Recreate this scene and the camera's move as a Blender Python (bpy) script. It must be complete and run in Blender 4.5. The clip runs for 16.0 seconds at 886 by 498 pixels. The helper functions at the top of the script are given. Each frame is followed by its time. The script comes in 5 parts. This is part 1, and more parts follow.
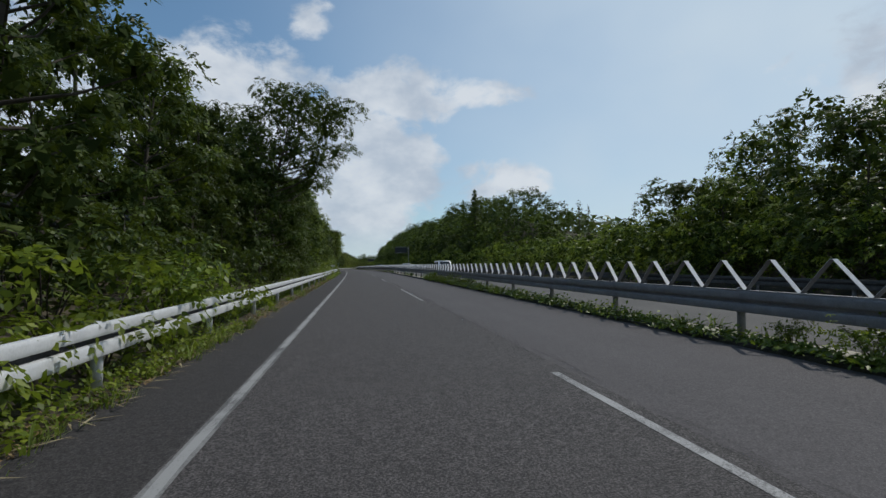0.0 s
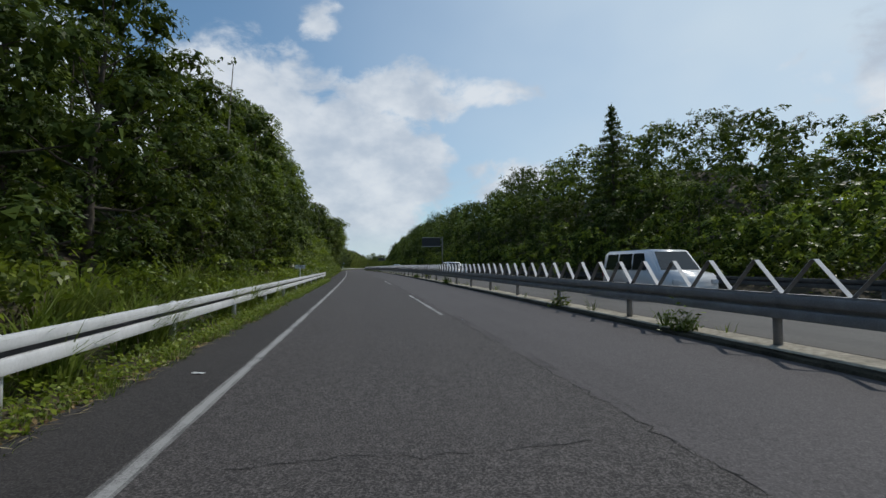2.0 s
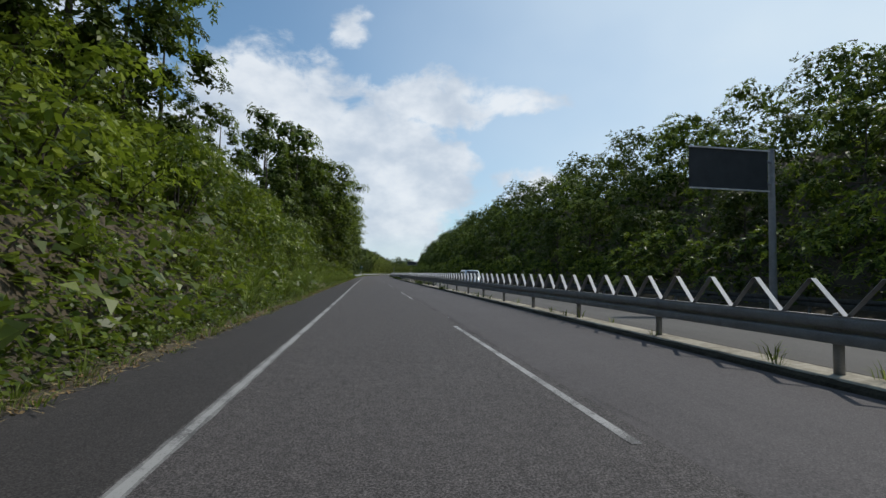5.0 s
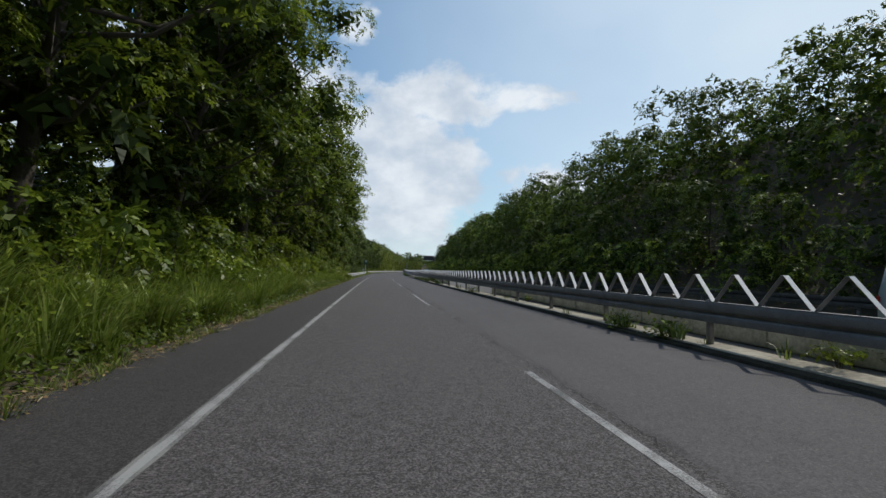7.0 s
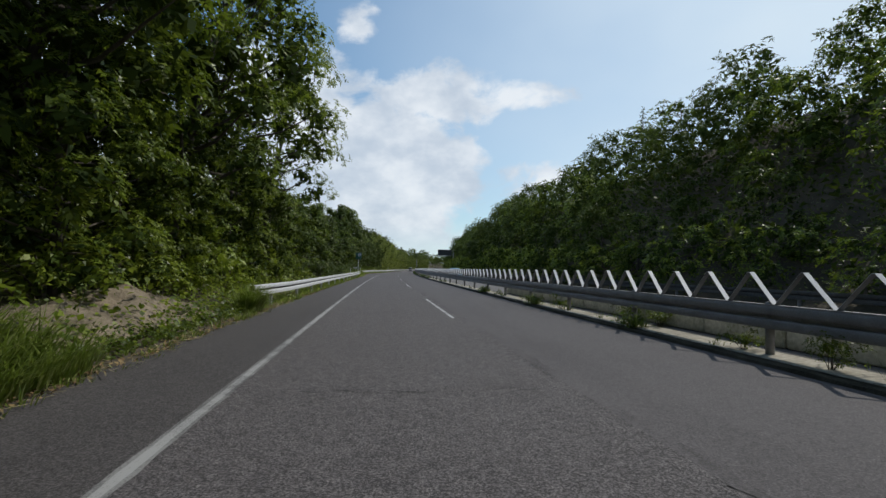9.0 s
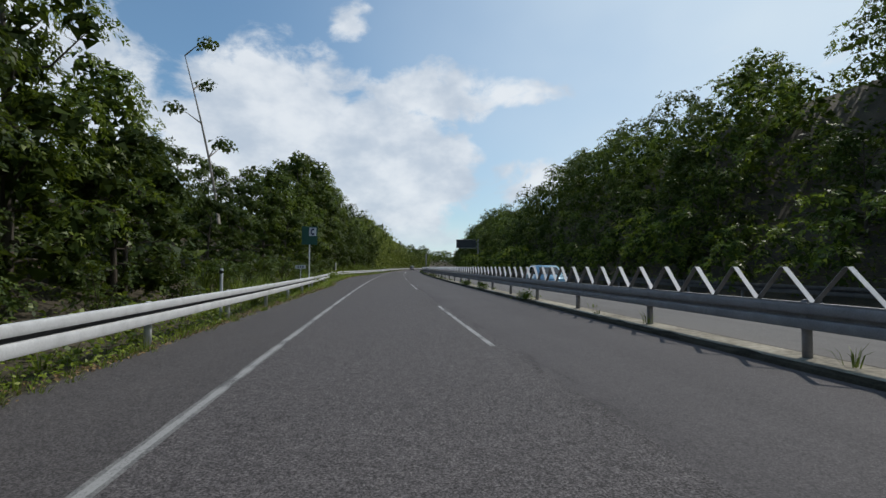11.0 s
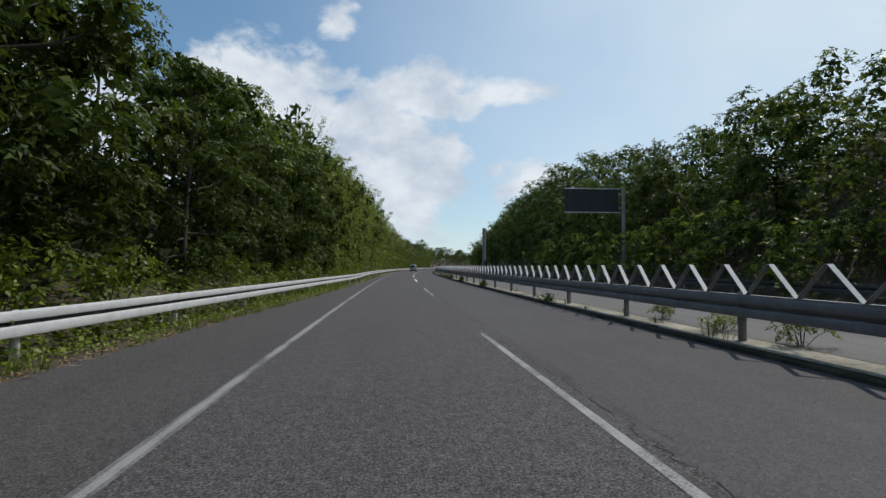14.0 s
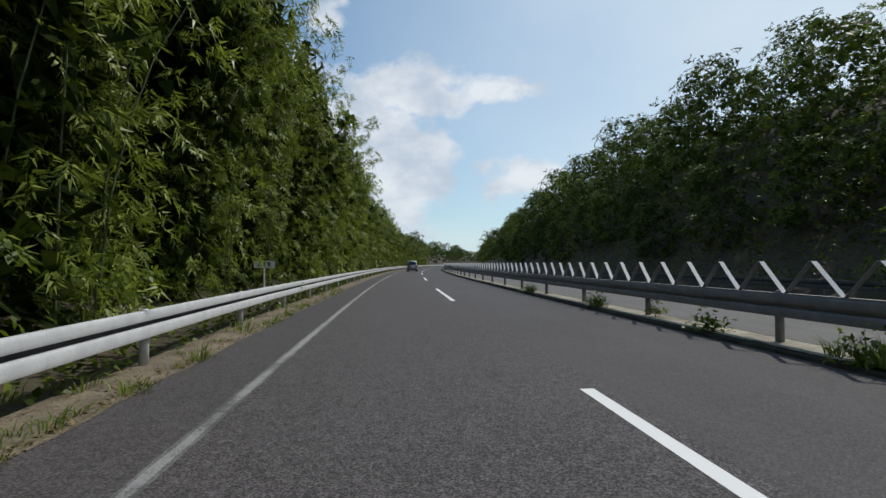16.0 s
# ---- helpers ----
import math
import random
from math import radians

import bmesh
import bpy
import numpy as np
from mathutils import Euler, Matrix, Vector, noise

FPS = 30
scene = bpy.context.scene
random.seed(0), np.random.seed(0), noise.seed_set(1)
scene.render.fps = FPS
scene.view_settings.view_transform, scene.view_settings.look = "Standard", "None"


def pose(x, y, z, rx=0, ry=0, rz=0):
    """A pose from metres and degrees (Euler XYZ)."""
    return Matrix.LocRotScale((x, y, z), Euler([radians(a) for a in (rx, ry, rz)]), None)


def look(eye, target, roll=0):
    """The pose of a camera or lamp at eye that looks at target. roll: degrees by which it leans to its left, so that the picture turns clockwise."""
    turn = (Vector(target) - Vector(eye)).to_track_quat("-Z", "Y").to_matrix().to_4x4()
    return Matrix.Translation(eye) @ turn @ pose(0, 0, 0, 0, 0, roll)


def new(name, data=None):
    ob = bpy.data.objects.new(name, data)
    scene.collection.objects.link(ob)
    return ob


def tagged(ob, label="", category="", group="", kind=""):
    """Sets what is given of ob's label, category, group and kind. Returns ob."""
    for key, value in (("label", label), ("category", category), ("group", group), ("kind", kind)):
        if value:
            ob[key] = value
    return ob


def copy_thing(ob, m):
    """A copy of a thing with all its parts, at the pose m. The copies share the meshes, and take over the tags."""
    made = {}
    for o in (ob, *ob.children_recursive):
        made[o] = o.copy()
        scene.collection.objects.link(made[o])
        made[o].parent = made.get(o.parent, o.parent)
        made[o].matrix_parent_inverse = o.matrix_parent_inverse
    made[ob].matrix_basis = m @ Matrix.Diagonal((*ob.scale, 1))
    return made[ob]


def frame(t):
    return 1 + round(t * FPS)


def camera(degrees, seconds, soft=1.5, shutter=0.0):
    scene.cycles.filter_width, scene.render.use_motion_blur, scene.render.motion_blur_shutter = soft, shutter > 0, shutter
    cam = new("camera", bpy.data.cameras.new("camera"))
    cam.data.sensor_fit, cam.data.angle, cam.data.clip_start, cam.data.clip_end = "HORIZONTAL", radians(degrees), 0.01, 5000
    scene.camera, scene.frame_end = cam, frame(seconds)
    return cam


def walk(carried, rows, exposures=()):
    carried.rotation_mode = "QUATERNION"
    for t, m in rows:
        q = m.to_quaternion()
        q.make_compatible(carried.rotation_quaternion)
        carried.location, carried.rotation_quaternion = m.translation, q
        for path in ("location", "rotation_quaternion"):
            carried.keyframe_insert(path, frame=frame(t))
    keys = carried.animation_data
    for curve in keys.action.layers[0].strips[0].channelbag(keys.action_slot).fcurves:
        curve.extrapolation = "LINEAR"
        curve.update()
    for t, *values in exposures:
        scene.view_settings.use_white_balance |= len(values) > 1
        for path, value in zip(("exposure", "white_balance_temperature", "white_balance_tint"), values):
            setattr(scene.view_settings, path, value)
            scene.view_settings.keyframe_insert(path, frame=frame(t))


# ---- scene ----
# ---- the road's line: distance along it, heading (left is positive), height ----
S0, S1 = -60, 820
_s = np.arange(S0, S1 + 1.0)
HEAD_S = (-60, 0, 45, 80, 137, 160, 205, 261, 294, 316, 338, 361, 480, 620, 820)
HEAD_A = (0, 0, 0.4, 1.2, 2.6, 2.6, 2.2, 1.0, -0.2, -0.9, -1.6, -2.4, -9.0, -17.0, -28.0)
_head = np.interp(_s, HEAD_S, HEAD_A)
_head = np.convolve(np.pad(_head, 20, mode="edge"), np.ones(41) / 41, mode="valid")
_grade = np.interp(_s, (-60, 40, 170, 820), (0.006, 0.006, 0.0, 0.0))
_x = np.concatenate([[0], np.cumsum(-np.sin(np.radians(_head[:-1])))])
_y = np.concatenate([[0], np.cumsum(np.cos(np.radians(_head[:-1])))])
_z = np.concatenate([[0], np.cumsum(_grade[:-1])])
_x, _y, _z = _x - _x[-S0], _y - _y[-S0], _z - _z[-S0]


def heading(s):
    return float(np.interp(s, _s, _head))


def at(s, u=0.0, h=0.0):
    """A place s metres along the road, u to the right of its line and h over it."""
    sc = min(max(s, S0), S1)
    a = radians(heading(sc))
    x, y, z = (float(np.interp(sc, _s, v)) for v in (_x, _y, _z))
    d = s - sc
    return Vector((x + u * math.cos(a) - d * math.sin(a), y + u * math.sin(a) + d * math.cos(a), z + h))


def on(s, u=0.0, h=0.0, turn=0.0):
    """A pose there, with y along the road."""
    return Matrix.Translation(at(s, u, h)) @ Matrix.Rotation(radians(heading(s) + turn), 4, "Z")


# ---- camera: seconds, metres along, metres aside, degrees right of and above the road's line, roll ----
LENS = 85.4
EYE = 1.3
DRIVE = [
    (0, 0.27, -0.32, 10.10, 1.85, -0.48),
    (0.5, 10.90, -0.25, 10.23, 1.58, -0.54),
    (1, 22.35, -0.16, 10.19, 1.55, -0.58),
    (1.5, 33.75, -0.07, 9.90, 1.57, -0.57),
    (2, 45.21, -0.03, 9.47, 1.85, -0.50),
    (2.5, 56.81, -0.02, 9.19, 2.13, -0.30),
    (3, 67.85, -0.05, 8.99, 2.66, 0.10),
    (3.5, 79.24, -0.07, 8.78, 3.06, 0.35),
    (6, 136.99, -0.05, 8.19, 2.68, 1.42),
    (6.5, 148.32, -0.04, 8.14, 2.65, 1.34),
    (7, 159.60, -0.01, 7.96, 2.58, 1.21),
    (7.5, 170.97, 0.00, 7.69, 2.45, 1.12),
    (8, 182.30, 0.01, 7.48, 2.37, 1.11),
    (8.5, 193.64, 0.03, 7.44, 2.37, 1.06),
    (9, 204.95, 0.05, 7.48, 2.39, 0.99),
    (11.5, 260.83, 0.21, 6.94, 2.07, 0.26),
    (12, 271.94, 0.22, 6.74, 2.00, 0.31),
    (12.5, 283.09, 0.23, 6.54, 2.04, 0.25),
    (13, 294.17, 0.24, 6.43, 2.06, 0.19),
    (13.5, 305.28, 0.25, 6.35, 2.01, 0.14),
    (14, 316.41, 0.26, 6.16, 2.09, 0.02),
    (14.5, 327.50, 0.24, 5.93, 2.02, -0.05),
    (15, 338.60, 0.16, 5.94, 1.74, 0.15),
    (15.5, 349.70, 0.06, 6.04, 1.59, 0.17),
    (16, 360.90, -0.00, 5.95, 1.74, 0.01),
]
cam = camera(LENS, 16.0, soft=1.5, shutter=0.0)
rows = []
for t, s, u, aside, above, roll in DRIVE:
    eye = at(s, u, EYE)
    a, p = radians(heading(s) - aside), radians(above) + math.atan(float(np.interp(s, _s, _grade)))
    way = Vector((-math.sin(a) * math.cos(p), math.cos(a) * math.cos(p), math.sin(p)))
    rows.append((t, look(eye, eye + way, roll)))
walk(cam, rows, exposures=((0, -0.52, 6370, 10), (1.5, -0.49, 6400, 10), (3.2, -0.27, 6450, 10), (9, -0.22, 6500, 10), (11.5, -0.29, 6500, 10), (16, -0.28, 6500, 10)))

# ---- world, sun ----
SUN_AZ, SUN_EL = 62.0, 50.0  # degrees right of ahead, above the horizon
world = bpy.data.worlds.new("sky")
scene.world = world
world.use_nodes = True
wn, wl = world.node_tree.nodes, world.node_tree.links
wn.clear()


def wnode(kind, **values):
    n = wn.new(kind)
    for key, v in values.items():
        n.inputs[key].default_value = v
    return n


sky = wn.new("ShaderNodeTexSky")
sky.sky_type, sky.sun_disc = "NISHITA", False
sky.sun_elevation, sky.sun_rotation = radians(SUN_EL), radians(SUN_AZ)
sky.air_density, sky.dust_density, sky.ozone_density = 1.0, 0.6, 1.6
tc = wn.new("ShaderNodeTexCoord")


def wmath(op, a, b=None, c=None, clamp=False):
    n = wn.new("ShaderNodeMath")
    n.operation, n.use_clamp = op, clamp
    for i, v in enumerate((a, b, c)):
        if v is None:
            continue
        if isinstance(v, (int, float)):
            n.inputs[i].default_value = v
        else:
            wl.new(v, n.inputs[i])
    return n.outputs[0]


def wramp(v, lo, hi):
    n = wn.new("ShaderNodeMapRange")
    n.interpolation_type = "SMOOTHSTEP"
    wl.new(v, n.inputs[0])
    n.inputs[1].default_value, n.inputs[2].default_value = lo, hi
    return n.outputs[0]


sep = wn.new("ShaderNodeSeparateXYZ")
wl.new(tc.outputs["Generated"], sep.inputs[0])
dx, dy, dz = sep.outputs
az = wmath("ARCTAN2", dx, dy)  # radians right of ahead
el = wmath("ARCSINE", dz)
comb = wn.new("ShaderNodeCombineXYZ")
wl.new(az, comb.inputs[0])
wl.new(wmath("MULTIPLY", el, 1.5), comb.inputs[1])
billow = wnode("ShaderNodeTexNoise", Scale=9.0, Detail=9.0, Roughness=0.58, Distortion=0.3)
wl.new(comb.outputs[0], billow.inputs["Vector"])
big = wnode("ShaderNodeTexNoise", Scale=2.6, Detail=3.0, Roughness=0.5)
wl.new(comb.outputs[0], big.inputs["Vector"])


def bank(a0, e0, wa, we, weight):
    """A heap of cloud round one direction, in degrees."""
    p = wmath("DIVIDE", wmath("SUBTRACT", az, radians(a0)), radians(wa))
    q = wmath("DIVIDE", wmath("SUBTRACT", el, radians(e0)), radians(we))
    r = wmath("ADD", wmath("MULTIPLY", p, p), wmath("MULTIPLY", q, q))
    return wmath("MULTIPLY", wmath("SUBTRACT", 1.0, r, clamp=True), weight)


heap = None
for spec in ((-14, 14, 15, 13, 0.6), (-2, 10, 14, 13, 0.66), (4, 20, 13, 4.5, 0.42), (14, 20, 9, 2.5, 0.3), (17, 10, 8, 4, 0.35),
             (-6, 27, 4, 3.2, 0.3), (-40, 16, 22, 14, 0.5), (70, 16, 30, 10, 0.4), (150, 20, 50, 14, 0.5), (-120, 18, 50, 14, 0.5)):
    b = bank(*spec)
    heap = b if heap is None else wmath("MAXIMUM", heap, b)
body = wmath("ADD", wmath("ADD", heap, wmath("MULTIPLY", wmath("SUBTRACT", billow.outputs["Fac"], 0.5), 0.9)),
             wmath("MULTIPLY", wmath("SUBTRACT", big.outputs["Fac"], 0.5), 0.25))
cover = wmath("MULTIPLY", wramp(body, 0.14, 0.34), wramp(el, 0.0, 0.1))
cover = wmath("MULTIPLY", cover, 0.9)
veil = wmath("MULTIPLY", wramp(az, radians(-22), radians(40)), wramp(az, radians(150), radians(90)))
veil = wmath("ADD", 0.12, wmath("MULTIPLY", veil, wmath("ADD", 0.4, wmath("MULTIPLY", big.outputs["Fac"], 0.6))))
low = wmath("MULTIPLY", wramp(el, radians(13), radians(0)), 0.75)
veil = wmath("MAXIMUM", veil, low)
shade = wnode("ShaderNodeTexNoise", Scale=6.0, Detail=5.0, Roughness=0.55)
wl.new(comb.outputs[0], shade.inputs["Vector"])
tone = wn.new("ShaderNodeMix")
tone.data_type = "RGBA"
wl.new(wramp(shade.outputs["Fac"], 0.35, 0.65), tone.inputs[0])
tone.inputs[6].default_value = (4.8, 5.5, 6.4, 1)
tone.inputs[7].default_value = (7.5, 7.9, 8.3, 1)
mix = wn.new("ShaderNodeMix")
mix.data_type = "RGBA"
wl.new(cover, mix.inputs[0])
deep = wn.new("ShaderNodeHueSaturation")
deep.inputs["Saturation"].default_value = 1.15
tint = wn.new("ShaderNodeMix")
tint.data_type, tint.blend_type = "RGBA", "MULTIPLY"
tint.inputs[0].default_value = 1.0
tint.inputs[7].default_value = (0.82, 1.0, 1.02, 1)
wl.new(sky.outputs[0], tint.inputs[6])
wl.new(tint.outputs[2], deep.inputs["Color"])
hazed = wn.new("ShaderNodeMix")
hazed.data_type = "RGBA"
wl.new(veil, hazed.inputs[0])
wl.new(deep.outputs[0], hazed.inputs[6])
hazed.inputs[7].default_value = (6.1, 7.2, 8.1, 1)
wl.new(hazed.outputs[2], mix.inputs[6])
wl.new(tone.outputs[2], mix.inputs[7])
bg = wnode("ShaderNodeBackground", Strength=0.13)
wl.new(mix.outputs[2], bg.inputs[0])
out = wn.new("ShaderNodeOutputWorld")
wl.new(bg.outputs[0], out.inputs[0])

sun = new("sun", bpy.data.lights.new("sun", "SUN"))
sun.data.energy, sun.data.angle, sun.data.color = 3.2, radians(0.6), (1.0, 0.95, 0.87)
sun.matrix_world = look((math.sin(radians(SUN_AZ)) * math.cos(radians(SUN_EL)), math.cos(radians(SUN_AZ)) * math.cos(radians(SUN_EL)), math.sin(radians(SUN_EL))), (0, 0, 0))


# ---- materials ----
def material(name, rough=0.8, metal=0.0, spec=0.5):
    m = bpy.data.materials.new(name)
    m.use_nodes = True
    b = m.node_tree.nodes["Principled BSDF"]
    b.inputs["Roughness"].default_value, b.inputs["Metallic"].default_value = rough, metal
    b.inputs["Specular IOR Level"].default_value = spec
    return m, m.node_tree.nodes, m.node_tree.links, b


def noise_node(nodes, links, scale, detail=4.0, rough=0.55, vector=None, stretch=None):
    n = nodes.new("ShaderNodeTexNoise")
    n.inputs["Scale"].default_value, n.inputs["Detail"].default_value, n.inputs["Roughness"].default_value = scale, detail, rough
    if vector is None:
        vector = nodes.new("ShaderNodeTexCoord").outputs["Object"]
    if stretch:
        mp = nodes.new("ShaderNodeMapping")
        mp.inputs["Scale"].default_value = stretch
        links.new(vector, mp.inputs[0])
        vector = mp.outputs[0]
    links.new(vector, n.inputs["Vector"])
    return n.outputs["Fac"]


def ramp(nodes, links, fac, stops):
    n = nodes.new("ShaderNodeValToRGB")
    e = n.color_ramp.elements
    while len(e) < len(stops):
        e.new(0.5)
    for k, (p, c) in zip(e, stops):
        k.position = p
        k.color = (*c, 1) if len(c) == 3 else c
    links.new(fac, n.inputs[0])
    return n.outputs[0]


def mixed(nodes, links, fac, a, b, mode="MIX"):
    n = nodes.new("ShaderNodeMix")
    n.data_type, n.blend_type = "RGBA", mode
    for i, v in ((0, fac), (6, a), (7, b)):
        if isinstance(v, (int, float)):
            n.inputs[i].default_value = v
        elif isinstance(v, tuple):
            n.inputs[i].default_value = (*v, 1)
        else:
            links.new(v, n.inputs[i])
    return n.outputs[2]


def bump(nodes, links, b, height, strength, distance):
    n = nodes.new("ShaderNodeBump")
    n.inputs["Strength"].default_value, n.inputs["Distance"].default_value = strength, distance
    links.new(height, n.inputs["Height"])
    links.new(n.outputs[0], b.inputs["Normal"])


def simple(name, dark, light, rough=0.7, metal=0.0, scale=6.0, relief=0.0, spec=0.5):
    """Two tones broken up by coarse and fine noise."""
    m, n, l, b = material(name, rough, metal, spec)
    coarse = noise_node(n, l, scale)
    fine = noise_node(n, l, scale * 11, 3)
    c = ramp(n, l, coarse, ((0.3, dark), (0.7, light)))
    c = mixed(n, l, 0.35, c, ramp(n, l, fine, ((0.35, dark), (0.65, light))))
    l.new(c, b.inputs["Base Color"])
    if relief:
        bump(n, l, b, fine, 0.6, relief)
    return m


def asphalt(name, dark, light, rough=1.0, tone=1.0, renewed=None):
    """Worn asphalt; rough scales the mottling and the open grain."""
    m, n, l, b = material(name, 0.85, 0, 0.35)
    stain = noise_node(n, l, 0.35, 5, 0.6)
    track = noise_node(n, l, 1.0, 3, 0.5, stretch=(1.6, 0.05, 1))
    vor = n.new("ShaderNodeTexVoronoi")
    vor.inputs["Scale"].default_value, vor.inputs["Randomness"].default_value = 78.0, 1.0
    l.new(n.new("ShaderNodeTexCoord").outputs["Object"], vor.inputs["Vector"])
    grit = noise_node(n, l, 58.0, 5, 0.78)
    mottle = noise_node(n, l, 15.0, 6, 0.8)
    c = ramp(n, l, stain, ((0.3, dark), (0.72, light)))
    c = mixed(n, l, 0.4, c, ramp(n, l, track, ((0.35, dark), (0.65, light))))
    c = mixed(n, l, 0.42 * (0.4 + 0.6 * rough), c, ramp(n, l, vor.outputs["Color"], ((0.15, (0.02, 0.018, 0.019)), (0.55, (0.066, 0.06, 0.061)), (0.95, (0.2, 0.19, 0.19)))))
    c = mixed(n, l, 0.58 * rough, c, ramp(n, l, grit, ((0.42, (0.004, 0.0035, 0.004)), (0.49, (0.058, 0.052, 0.052)), (0.6, (0.24, 0.222, 0.22)))))
    c = mixed(n, l, 0.6 * rough, c, ramp(n, l, mottle, ((0.38, (0.4, 0.39, 0.39)), (0.5, (0.95, 0.95, 0.95)), (0.64, (1.5, 1.48, 1.45)))), "MULTIPLY")
    if renewed:  # older and darker up to one place along the road, then newer
        sep_ = n.new("ShaderNodeSeparateXYZ")
        l.new(n.new("ShaderNodeTexCoord").outputs["Object"], sep_.inputs[0])
        far = n.new("ShaderNodeMapRange")
        far.inputs[1].default_value, far.inputs[2].default_value = renewed
        l.new(sep_.outputs[1], far.inputs[0])
        c = mixed(n, l, 1.0, c, mixed(n, l, far.outputs[0], (tone, tone, tone * 0.97), (1.0, 1.0, 1.0)), "MULTIPLY")
    elif tone != 1.0:
        c = mixed(n, l, 1.0, c, (tone, tone, tone * 0.98), "MULTIPLY")
    l.new(c, b.inputs["Base Color"])
    bump(n, l, b, grit, 0.8 * rough, 0.006)
    return m


def paint(name, tone, keep):
    """Worn road paint: holes let the asphalt through."""
    m, n, l, b = material(name, 0.7)
    wear = noise_node(n, l, 60.0, 6, 0.8)
    patch = noise_node(n, l, 0.9, 5, 0.7)
    both = n.new("ShaderNodeMath")
    both.operation = "ADD"
    l.new(wear, both.inputs[0])
    l.new(patch, both.inputs[1])
    f = ramp(n, l, both.outputs[0], ((keep * 0.5 - 0.045, (0, 0, 0)), (keep * 0.5 + 0.045, (1, 1, 1))))
    both.use_clamp = False
    half = n.new("ShaderNodeMath")
    half.operation = "MULTIPLY"
    half.inputs[1].default_value = 0.5
    l.new(both.outputs[0], half.inputs[0])
    l.new(half.outputs[0], f.node.inputs[0])
    l.new(mixed(n, l, f, (0.075, 0.073, 0.072), tone), b.inputs["Base Color"])
    bump(n, l, b, wear, 0.4, 0.004)
    return m


def leaf_stuff(name, dark, mid, light, shine=0.42, sheer=0.4, gloss=0.3):
    m, n, l, b = material(name, shine, 0, gloss)
    isl = n.new("ShaderNodeNewGeometry").outputs["Random Per Island"]
    oi = n.new("ShaderNodeObjectInfo").outputs["Random"]
    c = ramp(n, l, isl, ((0.0, dark), (0.55, mid), (1.0, light)))
    hue = n.new("ShaderNodeHueSaturation")
    spread = n.new("ShaderNodeMapRange")
    spread.inputs[3].default_value, spread.inputs[4].default_value = 0.72, 1.3
    l.new(oi, spread.inputs[0])
    l.new(spread.outputs[0], hue.inputs["Value"])
    l.new(c, hue.inputs["Color"])
    l.new(hue.outputs[0], b.inputs["Base Color"])
    t = n.new("ShaderNodeBsdfTranslucent")
    l.new(mixed(n, l, 0.5, hue.outputs[0], (0.16, 0.22, 0.02)), t.inputs[0])
    s = n.new("ShaderNodeMixShader")
    s.inputs[0].default_value = sheer
    l.new(b.outputs[0], s.inputs[1])
    l.new(t.outputs[0], s.inputs[2])
    l.new(s.outputs[0], n["Material Output"].inputs[0])
    return m


ASPHALT = asphalt("asphalt", (0.046, 0.039, 0.041), (0.09, 0.079, 0.08), 1.0, 0.76, (80.0, 220.0))
SMOOTH = asphalt("smoother_asphalt", (0.056, 0.05, 0.052), (0.095, 0.086, 0.088), 0.4)
SHOULDER = asphalt("shoulder_asphalt", (0.036, 0.031, 0.031), (0.075, 0.066, 0.064), 0.7, 0.5, (150.0, 270.0))
DUSTY_ROAD = asphalt("dusty_asphalt", (0.14, 0.135, 0.126), (0.23, 0.222, 0.208), 0.35, 0.66, (150.0, 260.0))
PAINT_EDGE = paint("edge_line_paint", (0.3, 0.298, 0.29), 0.9)
PAINT_FRAY = paint("frayed_line_paint", (0.22, 0.218, 0.21), 1.0)
PAINT_LANE = paint("lane_line_paint", (0.33, 0.328, 0.32), 0.98)
PAINT_FRESH = paint("fresh_line_paint", (0.78, 0.78, 0.77), 0.6)
SOIL = simple("soil", (0.03, 0.026, 0.016), (0.09, 0.07, 0.042), 0.95, 0, 0.8, 0.02)
KERB = simple("kerb_concrete", (0.018, 0.017, 0.012), (0.085, 0.076, 0.056), 0.98, 0, 2.5, 0.02, 0.1)
MEDIAN = simple("sandy_concrete", (0.12, 0.105, 0.078), (0.5, 0.46, 0.37), 0.95, 0, 0.9, 0.012)
STEEL = simple("galvanised_steel", (0.5, 0.51, 0.52), (0.7, 0.71, 0.72), 0.6, 0.15, 4.0)
STEEL_OLD = simple("weathered_steel", (0.2, 0.2, 0.21), (0.34, 0.34, 0.35), 0.6, 0.3, 4.0)
# far rail's steel, with the trees' shadow put into its dark colour
STEEL_SHADED = simple("shaded_steel", (0.05, 0.05, 0.05), (0.12, 0.118, 0.112), 0.85, 0.1, 4.0)
STEEL_DARK = simple("dark_steel", (0.03, 0.03, 0.034), (0.08, 0.08, 0.085), 0.8, 0.1, 5.0)
WHITE_PLATE = simple("white_painted_plate", (0.5, 0.49, 0.48), (0.7, 0.69, 0.68), 0.5, 0.0, 3.0)
